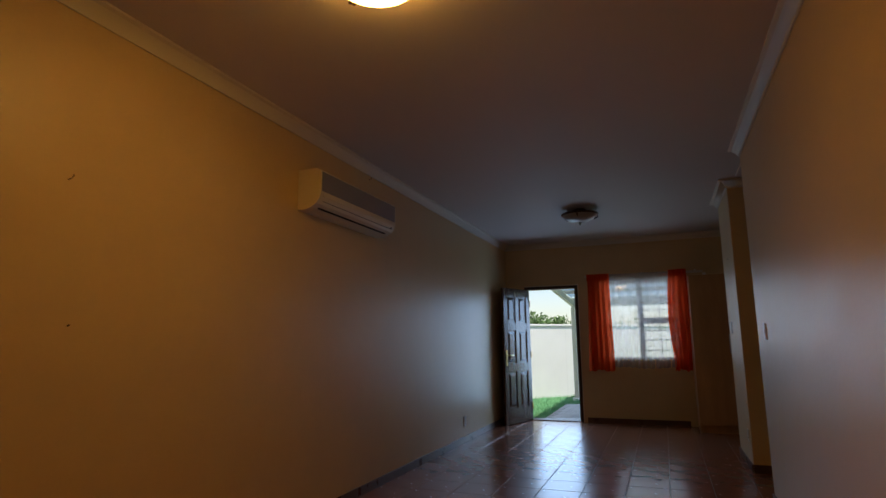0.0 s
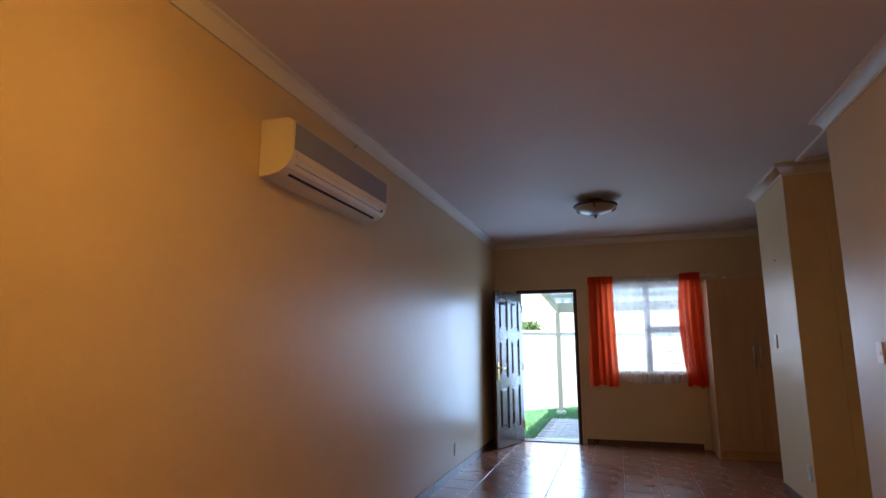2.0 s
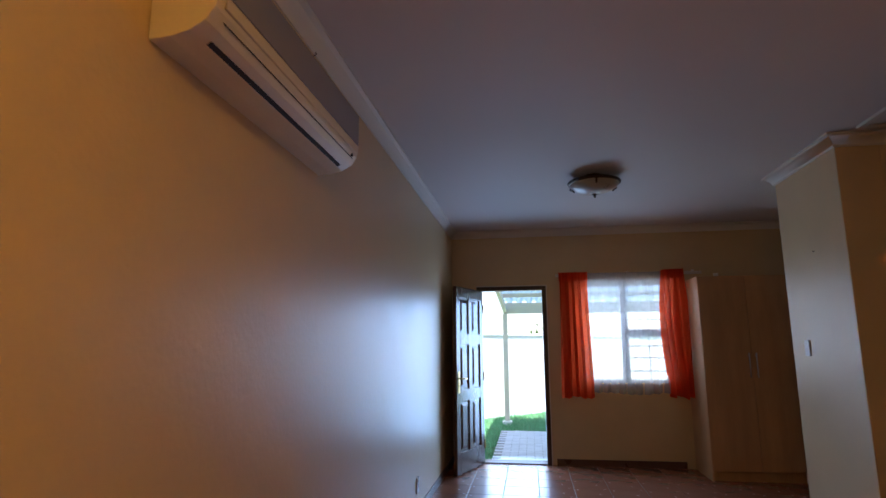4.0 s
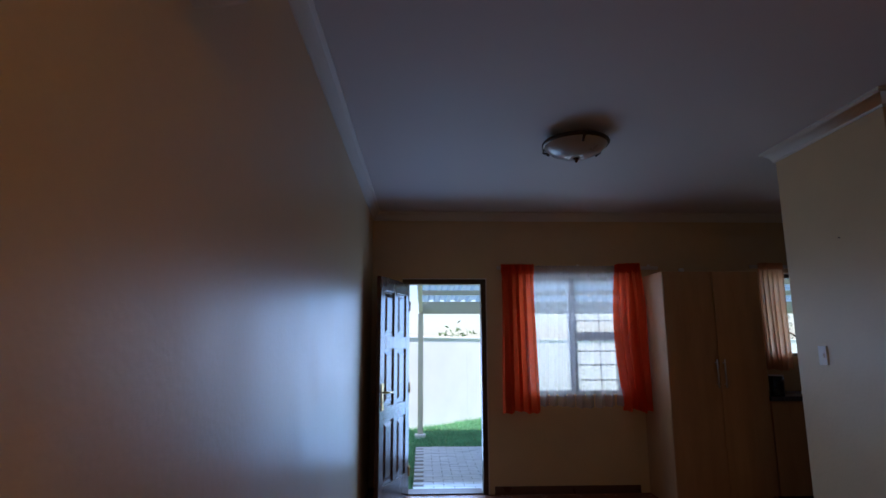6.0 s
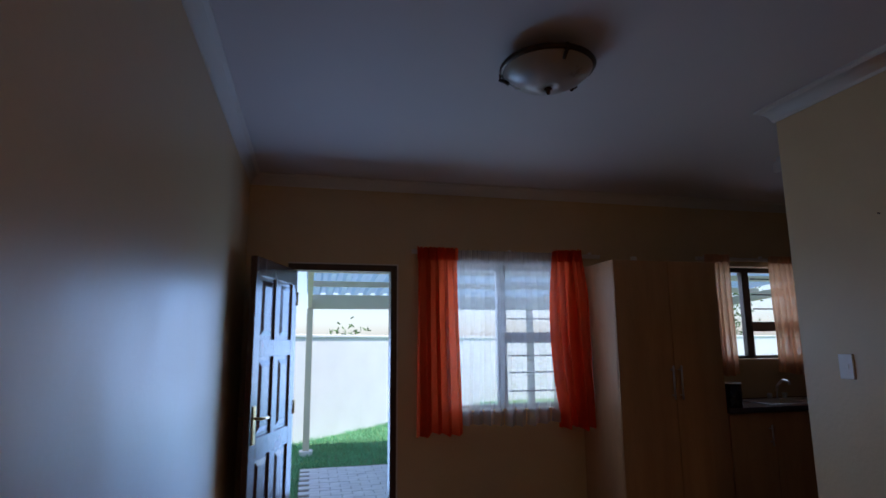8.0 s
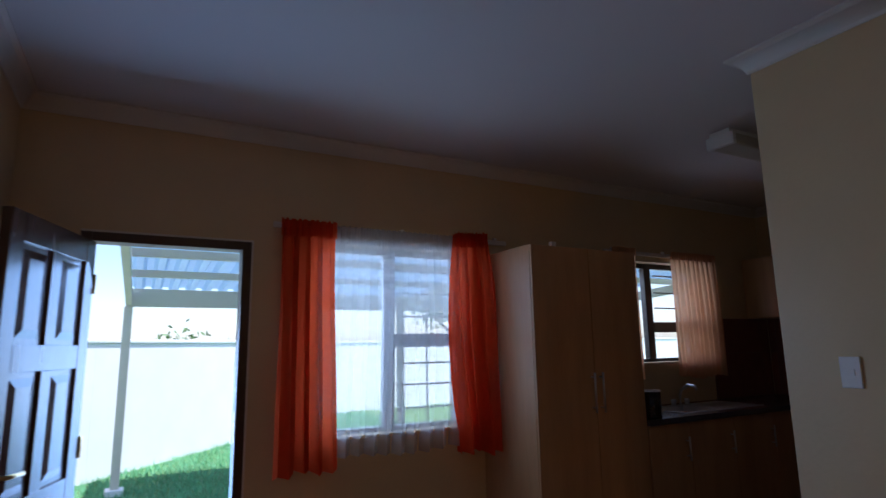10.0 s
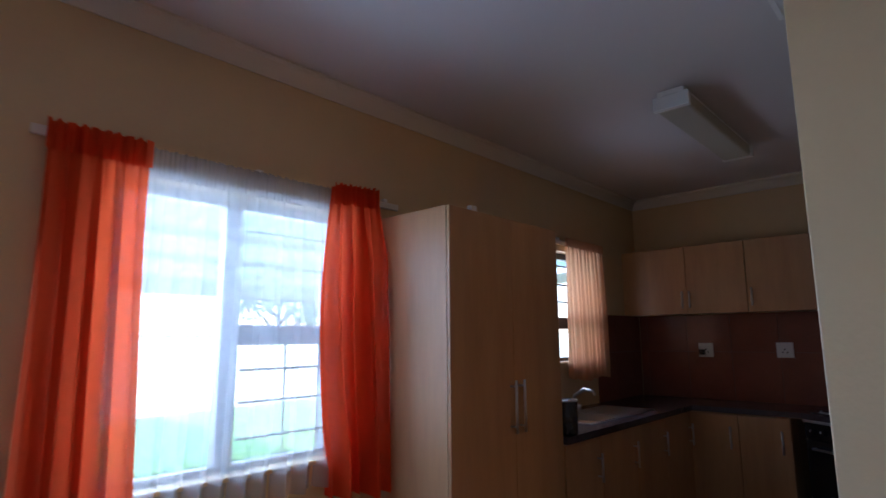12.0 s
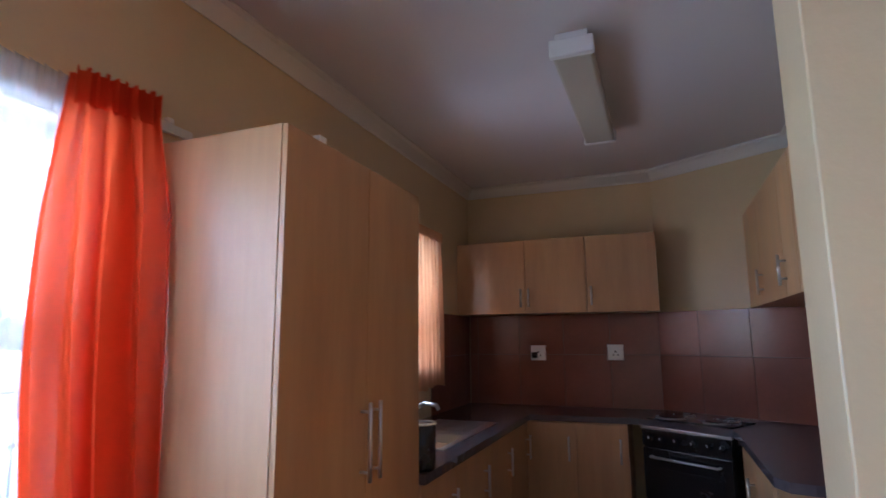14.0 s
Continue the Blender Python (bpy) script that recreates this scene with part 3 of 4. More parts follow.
part("edging", boxes((CX0 - 0.0005, CX0 + 0.0165, CY + 0.0195, CY + 0.0225, 0.0, CZ + 0.0005)), M_EDGE, tall, "pale edging strip")
part("hinge_block", boxes((0.58, 0.62, CY + 0.020, CY + 0.05, CZ, CZ + 0.032), bevel=0.003), M_WHITEP, tall, "small white plastic block on top")


def wall_cab(x0, x1, y0, y1, z0, z1, face, splits, handles, label):
    """A hung cupboard; face: '-x' or '+y' is the side of its doors."""
    e = thing("wall_cupboard", (x0 + x1) / 2, (y0 + y1) / 2, z0, label, "cupboard", group="kitchen wall cupboards")
    if face == "-x":
        part("body", boxes((x0 + 0.02, x1 - 0.001, y0, y1, z0, z1), bevel=0.001), M_MAPLE, e)
        for a, b in zip(splits, splits[1:]):
            part("door", boxes((x0, x0 + 0.018, a + 0.0015, b - 0.0015, z0 - 0.004, z1), bevel=0.0015), M_MAPLE, e)
        for h in handles:
            handle_bar(e, x0, h, z0 + 0.045, z0 + 0.185, 0, -1)
    else:
        part("body", boxes((x0, x1, y0 + 0.001, y1 - 0.02, z0, z1), bevel=0.001), M_MAPLE, e)
        for a, b in zip(splits, splits[1:]):
            part("door", boxes((a + 0.0015, b - 0.0015, y1 - 0.018, y1, z0 - 0.004, z1), bevel=0.0015), M_MAPLE, e)
        for h in handles:
            handle_bar(e, h, y1, z0 + 0.045, z0 + 0.185, 1, 0)
    return e


wall_cab(3.435, XE, 7.456, YF - 0.004, 1.68, 2.25, "-x", [7.456, 7.922, YF - 0.004], [7.893, 7.951], "maple laminate double wall cupboard beside the window")
wall_cab(3.435, XE, 6.952, 7.452, 1.68, 2.25, "-x", [6.952, 7.452], [7.418], "maple laminate single wall cupboard in the corner")
wall_cab(1.5, 3.19, YS, 6.41, 1.67, 2.27, "+y", [1.5, 1.80, 2.07, 2.70, 3.19], [2.65, 2.03], "maple laminate wall cupboard row over the side counter")

# base units
CT, CB = 0.955, 0.915
FY = 7.88
FX = 3.20
RY = 6.58
dn = Vector((-math.cos(DA), math.sin(DA), 0))
dd = Vector((math.sin(DA), math.cos(DA), 0))


def base_unit(x0, x1, y0, y1, face, splits, label):
    e = thing("base_cupboard", (x0 + x1) / 2, (y0 + y1) / 2, 0, label, "cupboard", group="kitchen base cupboards")
    part("body", boxes((x0, x1, y0, y1, 0.1, CB - 0.001)), M_MAPLE, e)
    if face == "-y":
        part("plinth", boxes((x0, x1, y0 + 0.04, y0 + 0.06, 0, 0.1)), M_DARKSLOT, e)
        for a, b in zip(splits, splits[1:]):
            part("door", boxes((a + 0.002, b - 0.002, y0 - 0.019, y0 - 0.001, 0.105, CB - 0.008), bevel=0.0015), M_MAPLE, e)
            handle_bar(e, b - 0.05, y0 - 0.019, 0.66, 0.82, -1, 0)
    elif face == "-x":
        part("plinth", boxes((x0 + 0.04, x0 + 0.06, y0, y1, 0, 0.1)), M_DARKSLOT, e)
        for a, b in zip(splits, splits[1:]):
            part("door", boxes((x0 - 0.019, x0 - 0.001, a + 0.002, b - 0.002, 0.105, CB - 0.008), bevel=0.0015), M_MAPLE, e)
            handle_bar(e, x0 - 0.019, a + 0.05, 0.66, 0.82, 0, -1)
    else:
        part("plinth", boxes((x0, x1, y1 - 0.06, y1 - 0.04, 0, 0.1)), M_DARKSLOT, e)
        for a, b in zip(splits, splits[1:]):
            part("door", boxes((a + 0.002, b - 0.002, y1 + 0.001, y1 + 0.019, 0.105, CB - 0.008), bevel=0.0015), M_MAPLE, e)
            handle_bar(e, a + 0.05, y1 + 0.019, 0.66, 0.82, 1, 0)
    return e


base_unit(CX1 + 0.01, FX + 0.02, FY + 0.02, YF - 0.002, "-y", [CX1 + 0.01, 1.72, 2.21, 2.70, FX], "maple laminate sink base cupboard under dark worktop")
base_unit(FX + 0.021, XE - 0.002, 7.2, YF - 0.002, "-x", [7.2, 7.54, FY + 0.02], "maple laminate corner base cupboard beside the oven")
base_unit(1.80, 2.72, YS + 0.002, RY - 0.02, "+y", [1.80, 2.26, 2.72], "maple laminate base cupboard under the side worktop")

SX0, SX1, SY0, SY1 = 1.80, 2.72, 7.98, 8.36
wt = thing("worktop", 2.5, 8.1, CB, "dark speckled laminate worktop running round the kitchen", "worktop")
for b in ((CX1 + 0.004, SX0, FY - 0.02, YF - 0.002, CB, CT), (SX0, SX1, FY - 0.02, SY0, CB, CT), (SX0, SX1, SY1, YF - 0.002, CB, CT)):
    part("slab", boxes(b), M_COUNTER, wt)
bm = bmesh.new()
c0 = Vector((FX + 0.01, 7.13, 0))
c1 = c0 - dd * 0.62
extrude_poly(bm, [(SX1, FY - 0.02), (FX - 0.01, FY - 0.02), (c0.x, c0.y), (c1.x, c1.y), (c1.x - 0.10, RY + 0.01), (1.74, RY), (1.66, RY - 0.04), (1.64, RY - 0.12), (1.64, YS + 0.002), (DG1[0] - 0.003, YS + 0.002), (DG0[0] - 0.004, DG0[1] + 0.002), (XE - 0.003, YF - 0.002), (SX1, YF - 0.002)], CB, CT)
part("corner_slab", bm, M_COUNTER, wt)

sink = thing("kitchen_sink", 2.26, 8.17, CT, "stainless steel drop-in kitchen sink with mixer tap", "sink")
part("rim", boxes((SX0 - 0.012, SX1 + 0.012, SY0 - 0.012, SY0 + 0.02, CT, CT + 0.004), (SX0 - 0.012, SX1 + 0.012, SY1 - 0.05, SY1 + 0.012, CT, CT + 0.004), (SX0 - 0.012, SX0 + 0.02, SY0 + 0.02, SY1 - 0.05, CT, CT + 0.004),
                  (2.20, SX1 + 0.012, SY0 + 0.02, SY1 - 0.05, CT, CT + 0.004)), M_STEEL, sink)
part("basin", boxes((SX0 + 0.02, 2.20, SY0 + 0.02, SY1 - 0.05, 0.76, 0.764), (SX0 + 0.018, SX0 + 0.022, SY0 + 0.02, SY1 - 0.05, 0.764, CT), (2.198, 2.202, SY0 + 0.02, SY1 - 0.05, 0.764, CT),
                    (SX0 + 0.02, 2.2, SY0 + 0.018, SY0 + 0.022, 0.764, CT), (SX0 + 0.02, 2.2, SY1 - 0.052, SY1 - 0.048, 0.764, CT)), M_STEEL, sink)
for k in range(9):
    part("drain_ridge", boxes((2.28, 2.66, SY0 + 0.05 + k * 0.03, SY0 + 0.056 + k * 0.03, CT + 0.004, CT + 0.007)), M_STEEL, sink)
tap = part("tap", tube(bmesh.new(), [(2.22, 8.35, CT + 0.004), (2.22, 8.35, CT + 0.07), (2.215, 8.33, CT + 0.12), (2.19, 8.24, CT + 0.17), (2.17, 8.16, CT + 0.165), (2.165, 8.145, CT + 0.14)], 0.012), M_STEEL, sink, "chrome swan-neck mixer tap")
for x in (2.14, 2.30):
    part("tap_handle", tube(bmesh.new(), [(x, 8.35, CT + 0.004), (x, 8.35, CT + 0.05)], [0.018, 0.022]), M_STEEL, tap)

# black canister on the worktop beside the cupboard
cn = thing("canister", 1.40, 7.915, CT, "small black canister on worktop, white highlight painted along its top edge", "canister")
part("body", lathe(bmesh.new(), [(0.0, 0.0), (0.055, 0.0), (0.06, 0.01), (0.06, 0.185), (0.0, 0.185)], (1.40, 7.915, CT), 24), M_BLACK, cn)
# white ring stands in for the highlight along the canister's top edge
part("rim", lathe(bmesh.new(), [(0.061, 0.180), (0.063, 0.185), (0.061, 0.189), (0.052, 0.189), (0.052, 0.184)], (1.40, 7.915, CT), 24), M_WHITEP, cn, "painted white highlight along the top edge")

# oven set across the corner; own axes: x along the front, y into the corner
oc = c0 - dd * 0.31
ov = new("oven")
ov.matrix_basis = Matrix.LocRotScale((oc.x, oc.y, 0), Euler((0, 0, -math.pi / 2 - DA + 0)), None)
tagged(ov, "black built-in electric oven set across the corner", "oven")
I4 = Matrix()
part("body", boxes((-0.295, 0.295, 0.025, 0.36, 0.10, CB - 0.002)), M_BLACK, ov, at=I4)
part("control_panel", boxes((-0.295, 0.295, 0.004, 0.024, 0.790, 0.895), bevel=0.003), M_BLACK, ov, "black panel with a row of knobs", at=I4)
part("trim", boxes((-0.30, 0.30, 0.0, 0.024, 0.897, 0.914), bevel=0.002), M_STEEL, ov, "steel trim strip", at=I4)
od = part("oven_door", boxes((-0.293, 0.293, 0.004, 0.024, 0.24, 0.78), bevel=0.004), M_BLACK, ov, at=I4)
part("glass", boxes((-0.23, 0.23, 0.001, 0.0035, 0.34, 0.665), bevel=0.001), M_BLACK, od, at=I4)
part("handle", tube(bmesh.new(), [(-0.22, 0.004, 0.73), (-0.22, -0.028, 0.73), (0.22, -0.028, 0.73), (0.22, 0.004, 0.73)], 0.008), M_STEEL, od, at=I4)
part("drawer", boxes((-0.293, 0.293, 0.004, 0.024, 0.105, 0.23), bevel=0.004), M_BLACK, ov, at=I4)
for x in (-0.23, -0.15, -0.05, 0.06, 0.16, 0.24):
    k = part("knob", tube(bmesh.new(), [(x, 0.004, 0.84), (x, -0.022, 0.84)], [0.02, 0.016], 16), M_BLACK, ov, at=I4)
    part("marker", boxes((x - 0.002, x + 0.002, -0.024, -0.0215, 0.84, 0.855)), M_WHITEP, k, at=I4)
hob = new("hob")
hob.matrix_basis = ov.matrix_basis.copy()
tagged(hob, "dark solid-plate hob with four steel-ringed plates", "hob")
part("hob_plate", boxes((-0.28, 0.28, 0.05, 0.36, CT, CT + 0.008), bevel=0.003), M_BLACK, hob, at=I4)
for x, y, r in ((-0.15, 0.13, 0.09), (0.15, 0.13, 0.072), (-0.15, 0.28, 0.065), (0.15, 0.28, 0.065)):
    pl = part("hotplate", lathe(bmesh.new(), [(0.0, 0.020), (r * 0.3, 0.018), (r * 0.9, 0.022), (r * 0.9, 0.008)], (x, y, CT), 28), M_BLACK, hob, at=I4)
    part("ring", lathe(bmesh.new(), [(r * 0.9, 0.018), (r, 0.020), (r * 1.1, 0.009)], (x, y, CT), 28), M_STEEL, pl, "steel ring", at=I4)

plate("socket_outlet", pose(XE - 0.010, 7.895, 1.37, 0, 0, -90), 0.12, 0.12, "white socket with a black plug on the splashback", "socket", SOCK + [("plug", -0.045, -0.005, -0.04, 0.005, 0.04, M_BLACK)])
plate("socket_outlet", pose(XE - 0.010, 7.293, 1.375, 0, 0, -90), 0.12, 0.12, "white double socket plate on the splashback", "socket", SOCK)


# small marks and nails on the walls
def nail(m, label, hook=False):
    e = new("wall_nail")
    e.matrix_basis = m
    tagged(e, label, "nail", group="nails and marks on the walls")
    pts = [(0, 0, 0), (0, -0.012, 0.002)] + ([(0, -0.022, 0.004), (0.004, -0.028, 0.016), (0.008, -0.02, 0.022)] if hook else [])
    part("shank", tube(bmesh.new(), pts, 0.0025 if hook else 0.004, 8), M_NAIL, e, at=Matrix())


nail(pose(XL, 1.207, 1.300, 0, 0, 90), "small dark nail hole in the cream wall")
nail(pose(XL, 1.147, 1.932, 0, 0, 90), "bent rusty hook in the cream wall", True)
nail(pose(XL + 0.012, 3.80, 2.66, 0, 0, 90), "small dark hook under the cornice", True)
nail(pose(XR, 6.05, 2.05, 0, 0, -90), "small dark nail in the partition")

# ---- outside ----
setting("ground", boxes((-60, 60, -40, 80, -0.5, -0.10)), M_GRASSG, "green lawn ground", "ground")
BENDS = [Vector((-7.4, 7.95, 0)), Vector((3.0, 18.9, 0)), Vector((32.0, 21.5, 0))]
gw = tagged(thing("wall_garden", 0, 14.1, -0.1, "white plastered boundary wall along the lawn", "wall", kind="structure"))
for p, q, n in ((BENDS[0], BENDS[1], 8), (BENDS[1], BENDS[2], 14)):
    d = (q - p).normalized()
    m = Matrix.Translation((p.x, p.y, 0)) @ Matrix.Rotation(math.atan2(d.y, d.x), 4, "Z")
    w = (q - p).length / n
    for k in range(n):
        bm = boxes((k * w + 0.001, k * w + w - 0.001, 0.0, 0.12, -0.12, 1.58))
        bmesh.ops.transform(bm, matrix=m, verts=bm.verts)
        part("panel", bm, M_GARDEN, gw)
        bm = boxes((k * w + 0.001, k * w + w - 0.001, -0.02, 0.14, 1.581, 1.63), bevel=0.008)
        bmesh.ops.transform(bm, matrix=m, verts=bm.verts)
        part("coping", bm, M_GARDEN, gw)
gd = (BENDS[1] - BENDS[0]).normalized()
gn = Vector((-gd.y, gd.x, 0))
setting("patio_bed", boxes((-1.93, 5.5, YO - 0.02, 11.55, -0.13, -0.062)), M_SAND, "sandy bed under the patio pavers", "pavement")

# patio roof on timber beams
RX0, RX1 = -1.92, 5.0


def roof_z(y):
    return 2.20 + 0.07 * (12.60 - y)


pr = thing("patio_roof", 1.5, 10.5, -0.06, "corrugated patio roof on cream painted timber beams", "patio roof")
bm = bmesh.new()
pitch, amp = 0.19, 0.03
n = int((RX1 - RX0) / pitch * 12)
ra, rb = [], []
for i in range(n + 1):
    x = RX0 + (RX1 - RX0) * i / n
    w = math.sin(2 * math.pi * (x - RX0) / pitch)
    dz = amp * max(-1, min(1, 1.9 * w)) + amp
    ra.append(bm.verts.new((x, YO + 0.01, roof_z(YO) + dz)))
    rb.append(bm.verts.new((x, 12.80, roof_z(12.80) + dz)))
for i in range(n):
    bm.faces.new((ra[i], ra[i + 1], rb[i + 1], rb[i]))
part("roof_sheet", bm, M_SHEET, pr, "pale blue translucent corrugated sheeting")
for y, h in ((12.60, 0.215), (11.45, 0.075), (10.5, 0.075), (9.5, 0.075)):
    part("purlin" if h < 0.1 else "beam", boxes((RX0 + 0.02, RX1, y - 0.03, y + 0.03, roof_z(y) - h, roof_z(y) - 0.004), bevel=0.004), M_BEAM, pr)
for x in (-1.87, 1.6, 4.9):
    bm = bmesh.new()
    v = []
    for y in (YO + 0.005, 12.56):
        v.append([bm.verts.new((x + a, y, roof_z(y) + b)) for a, b in ((-0.03, -0.20), (0.03, -0.20), (0.03, -0.078), (-0.03, -0.078))])
    for k in range(4):
        bm.faces.new((v[0][k], v[0][(k + 1) % 4], v[1][(k + 1) % 4], v[1][k]))
    bm.faces.new(v[0])
    bm.faces.new(v[1][::-1])
    part("rafter", bm, M_BEAM, pr)
    part("post", boxes((x - 0.045, x + 0.045, 12.555, 12.645, -0.10, roof_z(12.60) - 0.216), bevel=0.006), M_BEAM, pr)
    part("post_foot", boxes((x - 0.09, x + 0.09, 12.51, 12.69, -0.11, -0.03), bevel=0.01), M_GARDEN, pr)


def tree(x, y, h, crown, seed, label, leaves=1500):
    rnd = random.Random(seed)
    e = thing("tree", x, y, -0.1, label, "tree", group="trees beyond the wall")
    bm = bmesh.new()
    tube(bm, [(x, y, -0.12), (x + 0.05, y, h * 0.3), (x - 0.04, y + 0.05, h * 0.6), (x, y, h * 0.85)], [0.14, 0.11, 0.07, 0.03], 8)
    tips = []
    for k in range(9):
        a = rnd.uniform(0, 6.28)
        z0 = h * rnd.uniform(0.3, 0.7)
        r = crown * rnd.uniform(0.55, 0.95)
        tip = Vector((x + r * math.cos(a), y + r * math.sin(a), z0 + h * rnd.uniform(0.1, 0.35)))
        tube(bm, [(x, y, z0), ((x + tip.x) / 2, (y + tip.y) / 2, (z0 + tip.z) / 2 + 0.1), tip], [0.05, 0.035, 0.012], 6)
        tips.append(tip)
    part("trunk", bm, M_BARK, e)
    verts, faces = [], []
    for k in range(leaves):
        c = rnd.choice(tips) + Vector((rnd.gauss(0, crown * 0.25), rnd.gauss(0, crown * 0.25), rnd.gauss(0, crown * 0.2)))
        q = Euler((rnd.uniform(0, 6.3), rnd.uniform(0, 6.3), rnd.uniform(0, 6.3))).to_matrix()
        s = rnd.uniform(0.05, 0.11)
        i = len(verts)
        verts += [c + q @ Vector(p) * s for p in ((-1, 0, 0), (0, -0.45, 0.1), (1, 0, 0), (0, 0.45, 0.1))]
        faces.append((i, i + 1, i + 2, i + 3))
    me = bpy.data.meshes.new("crown")
    me.from_pydata(verts, [], faces)
    me.materials.append(M_LEAF)
    o = new("crown", me)
    o.parent = e
    o.matrix_parent_inverse = e.matrix_basis.inverted()
    tagged(o, "loose crown of small green leaves")


tree(-4.4, 17.5, 2.2, 0.8, 4, "small leafy green tree beyond the garden wall")
tree(-4.4, 22.0, 2.2, 0.8, 6, "bushy green tree beyond the garden wall")
tree(-0.6, 18.6, 1.85, 0.9, 9, "thin sparse tree just showing over the white wall", 260)

tree(12.2, 22.6, 4.2, 1.7, 15, "broad green tree behind the far garden wall")
tree(8.2, 22.3, 3.4, 1.3, 17, "leafy green tree behind the far garden wall")

# lawn: short blades where the door and windows look out
rng = random.Random(21)
vs, fs = [], []
for k in range(75000):
    x, y = rng.uniform(-4.2, 3.2), 9.0 + 9.5 * rng.random()
    if x > -1.95 and y < 11.56:
        continue
    if (Vector((x, y, 0)) - BENDS[0]).dot(gn) > -0.01:
        continue
    a, h = rng.uniform(0, 6.28), rng.uniform(0.035, 0.085)
    dx, dy = 0.006 * math.cos(a), 0.006 * math.sin(a)
    lx, ly = rng.gauss(0, 0.02), rng.gauss(0, 0.02)
    i = len(vs)
    vs += [(x - dx, y - dy, -0.103), (x + dx, y + dy, -0.103), (x + lx, y + ly, -0.1 + h)]
    fs.append((i, i + 1, i + 2))
me = bpy.data.meshes.new("grass")
me.from_pydata(vs, [], fs)
me.materials.append(M_BLADE)
tagged(new("grass", me), "short green lawn grass", "grass", kind="stuff")


# ---- pieces: patio pavers, floor tiles, splashback tiles ----
def slab_mesh(name, w, d, h, ch, material):
    """A low slab with a chamfered top, w by d, its corner at the origin, top at 0."""
    v = [(0, 0, -h), (w, 0, -h), (w, d, -h), (0, d, -h), (0, 0, -ch), (w, 0, -ch), (w, d, -ch), (0, d, -ch), (ch, ch, 0), (w - ch, ch, 0), (w - ch, d - ch, 0), (ch, d - ch, 0)]
    f = [(0, 1, 5, 4), (1, 2, 6, 5), (2, 3, 7, 6), (3, 0, 4, 7), (4, 5, 9, 8), (5, 6, 10, 9), (6, 7, 11, 10), (7, 4, 8, 11), (8, 9, 10, 11)]
    me = bpy.data.meshes.new(name)
    me.from_pydata(v, [], f)
    me.materials.append(material)
    return me


pv, pf = [], []
pm = slab_mesh("paver_shape", 0.214, 0.104, 0.05, 0.005, M_PAVER)
for r in range(25):
    for c in range(0, 22):
        x, y, z = -1.93 + c * 0.22 + (r % 2) * 0.11, YO + 0.02 + r * 0.11, -0.05 + rng.uniform(-0.003, 0.003)
        i = len(pv)
        pv += [(v.co.x + x, v.co.y + y, v.co.z + z) for v in pm.vertices]
        pf += [tuple(k + i for k in p.vertices) for p in pm.polygons]
me = bpy.data.meshes.new("pavers")
me.from_pydata(pv, [], pf)
me.materials.append(M_PAVER)
tagged(new("pavers", me), "pale grey brick pavers of the patio", "paving", kind="stuff")

TS, JT = 0.335, 0.005
cache = {}


def tile_at(x0, x1, y0, y1, z, rest=None):
    w, d = round(x1 - x0 - JT, 4), round(y1 - y0 - JT, 4)
    if w < 0.01 or d < 0.01:
        return
    if (w, d) not in cache:
        cache[(w, d)] = slab_mesh("tile", w, d, 0.012, 0.002, M_TILE)
    o = new("tile", cache[(w, d)])
    o.parent = floor
    o.matrix_basis = Matrix.Translation((x0 + JT / 2, y0 + JT / 2, z))


TX, TY = -1.02, 6.44
rv_, rf_ = [], []
for ix in range(-5, 16):
    for iy in range(-27, 8):
        x0, x1 = TX + ix * TS, TX + (ix + 1) * TS
        y0, y1 = TY + iy * TS, TY + (iy + 1) * TS
        x0, x1, y0, y1 = max(x0, XL), min(x1, XE), max(y0, YB), min(y1, YF + 0.01)
        if x1 - x0 < 0.02 or y1 - y0 < 0.02 or (x0 > XR and y1 < P0):
            continue
        if y0 > 3.6 and x0 < 1.0:
            tile_at(x0, x1, y0, y1, 0.0)
        else:
            i = len(rv_)
            rv_ += [(x0 + 0.0025, y0 + 0.0025, -0.001), (x1 - 0.0025, y0 + 0.0025, -0.001), (x1 - 0.0025, y1 - 0.0025, -0.001), (x0 + 0.0025, y1 - 0.0025, -0.001)]
            rf_.append((i, i + 1, i + 2, i + 3))
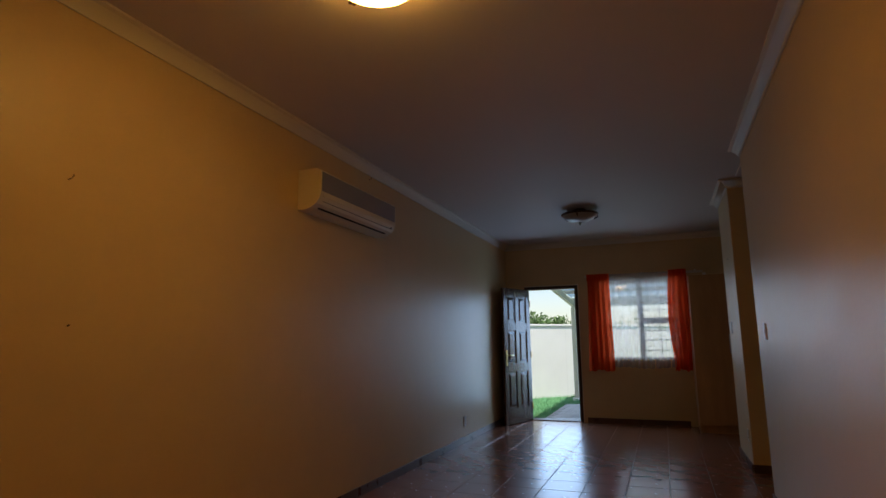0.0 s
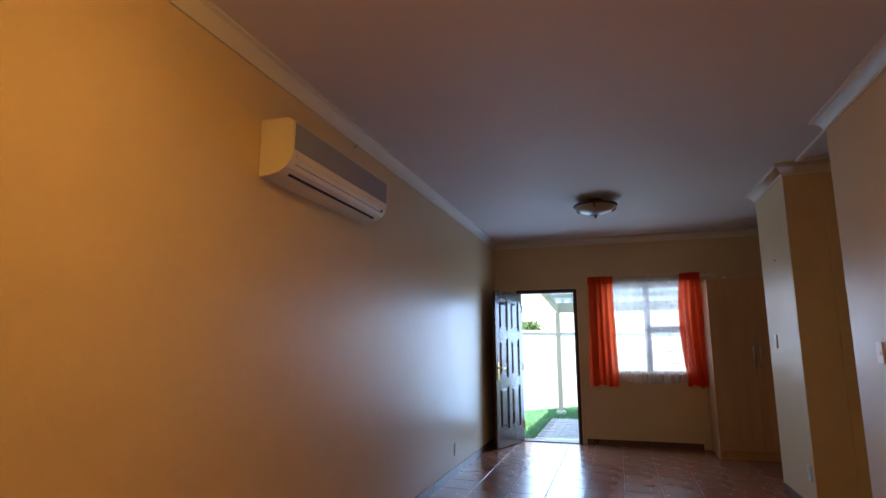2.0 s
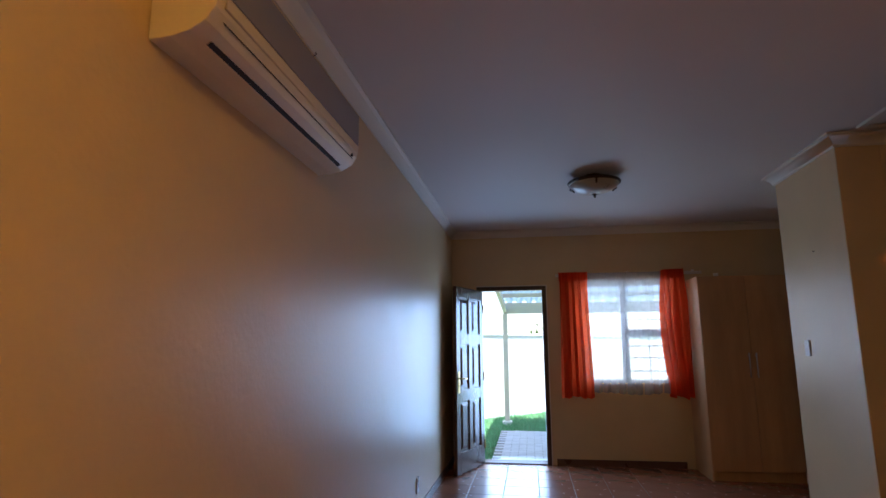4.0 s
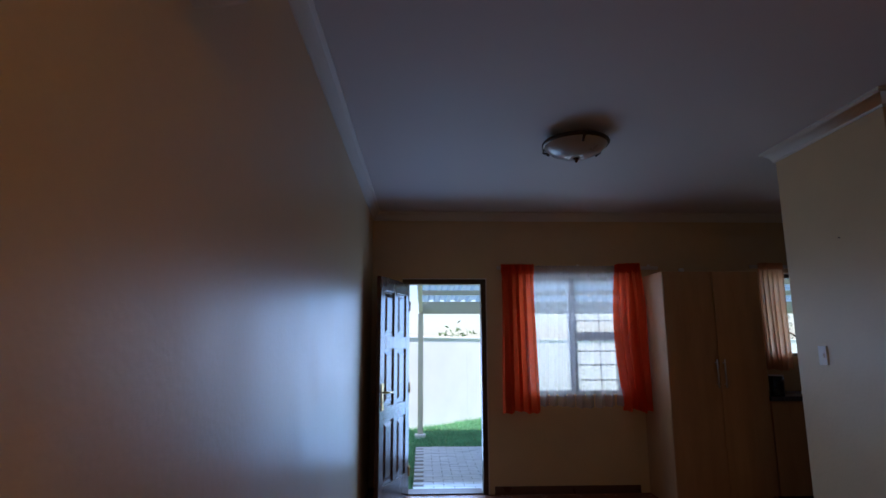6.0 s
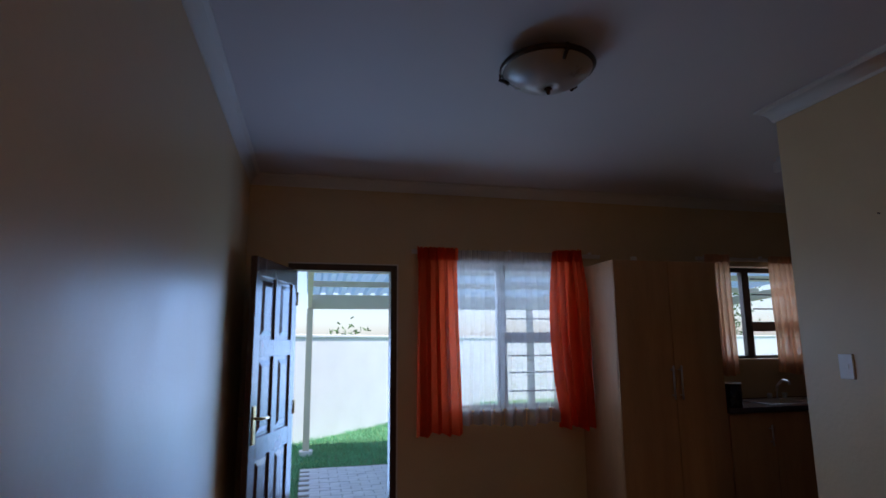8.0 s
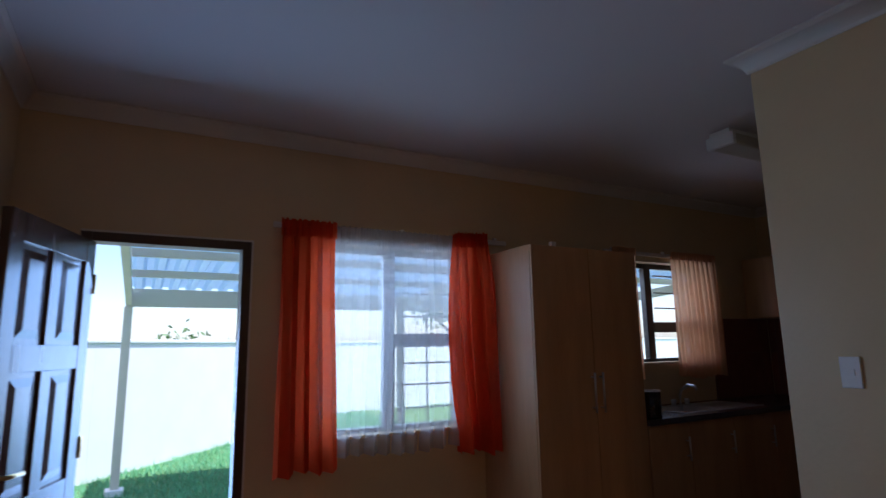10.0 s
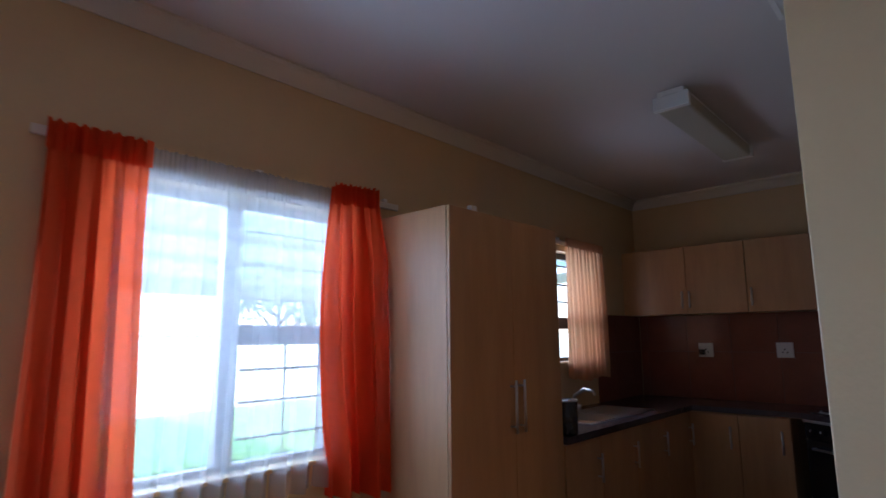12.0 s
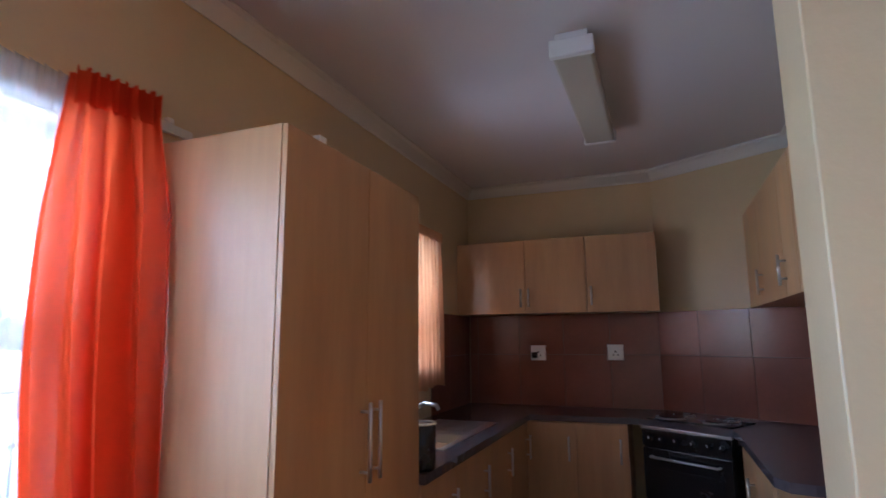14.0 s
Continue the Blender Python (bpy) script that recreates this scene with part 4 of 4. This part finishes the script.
me = bpy.data.meshes.new("far_tiles")
me.from_pydata(rv_, [], rf_)
me.materials.append(M_TILE)
o = tagged(new("far_tiles", me), "more terracotta floor tiles", kind="stuff")
o.parent = floor


def splash(name, origin, direction, length, label, normal):
    e = thing(name, origin[0], origin[1], CT, label, "tiles", kind="structure")
    d, nrm = Vector((*direction, 0)), Vector((*normal, 0))
    m0 = Matrix((( d.x, 0, nrm.x, 0), (d.y, 0, nrm.y, 0), (0, 1, 0, 0), (0, 0, 0, 1)))
    s, c = 0.0, 0
    while s < length - 0.01:
        w = min(0.36, length - s)
        for z, hh in ((0.0, 0.398), (0.402, 0.318)):
            key = ("s", round(w, 3), hh)
            if key not in cache:
                cache[key] = slab_mesh("tile", w - 0.004, hh, 0.007, 0.0015, M_SPLASH)
            o = new("tile", cache[key])
            o.parent = e
            p = Vector((origin[0], origin[1], CT + 0.001 + z)) + d * (s + 0.002) + nrm * 0.0085
            o.matrix_parent_inverse = e.matrix_basis.inverted()
            o.matrix_basis = Matrix.Translation(p) @ m0
        s += w
    part("grout", extrude_poly(bmesh.new(), [(origin[0], origin[1]), (origin[0] + d.x * length, origin[1] + d.y * length), (origin[0] + d.x * length + nrm.x * 0.006, origin[1] + d.y * length + nrm.y * 0.006), (origin[0] + nrm.x * 0.006, origin[1] + nrm.y * 0.006)], CT + 0.0005, 1.673), M_SPGROUT, e)


splash("splashback_end", (XE - 0.001, DG0[1] + 0.01), (0, 1), YF - DG0[1] - 0.02, "brown glazed splashback tiles behind the worktop", (-1, 0))
splash("splashback_diagonal", (DG1[0] + 0.004 + dn.x * 0.001, DG1[1] + 0.008), (dd.x, dd.y), 1.075, "brown glazed splashback tiles behind the hob", (dn.x, dn.y))
splash("splashback_side", (XR + 0.29, YS + 0.001), (1, 0), DG1[0] - XR - 0.31, "brown glazed splashback tiles on the side wall", (0, 1))
splash("splashback_front", (2.88, YF - 0.001), (1, 0), XE - 2.89, "brown glazed splashback tiles by the window", (0, -1))
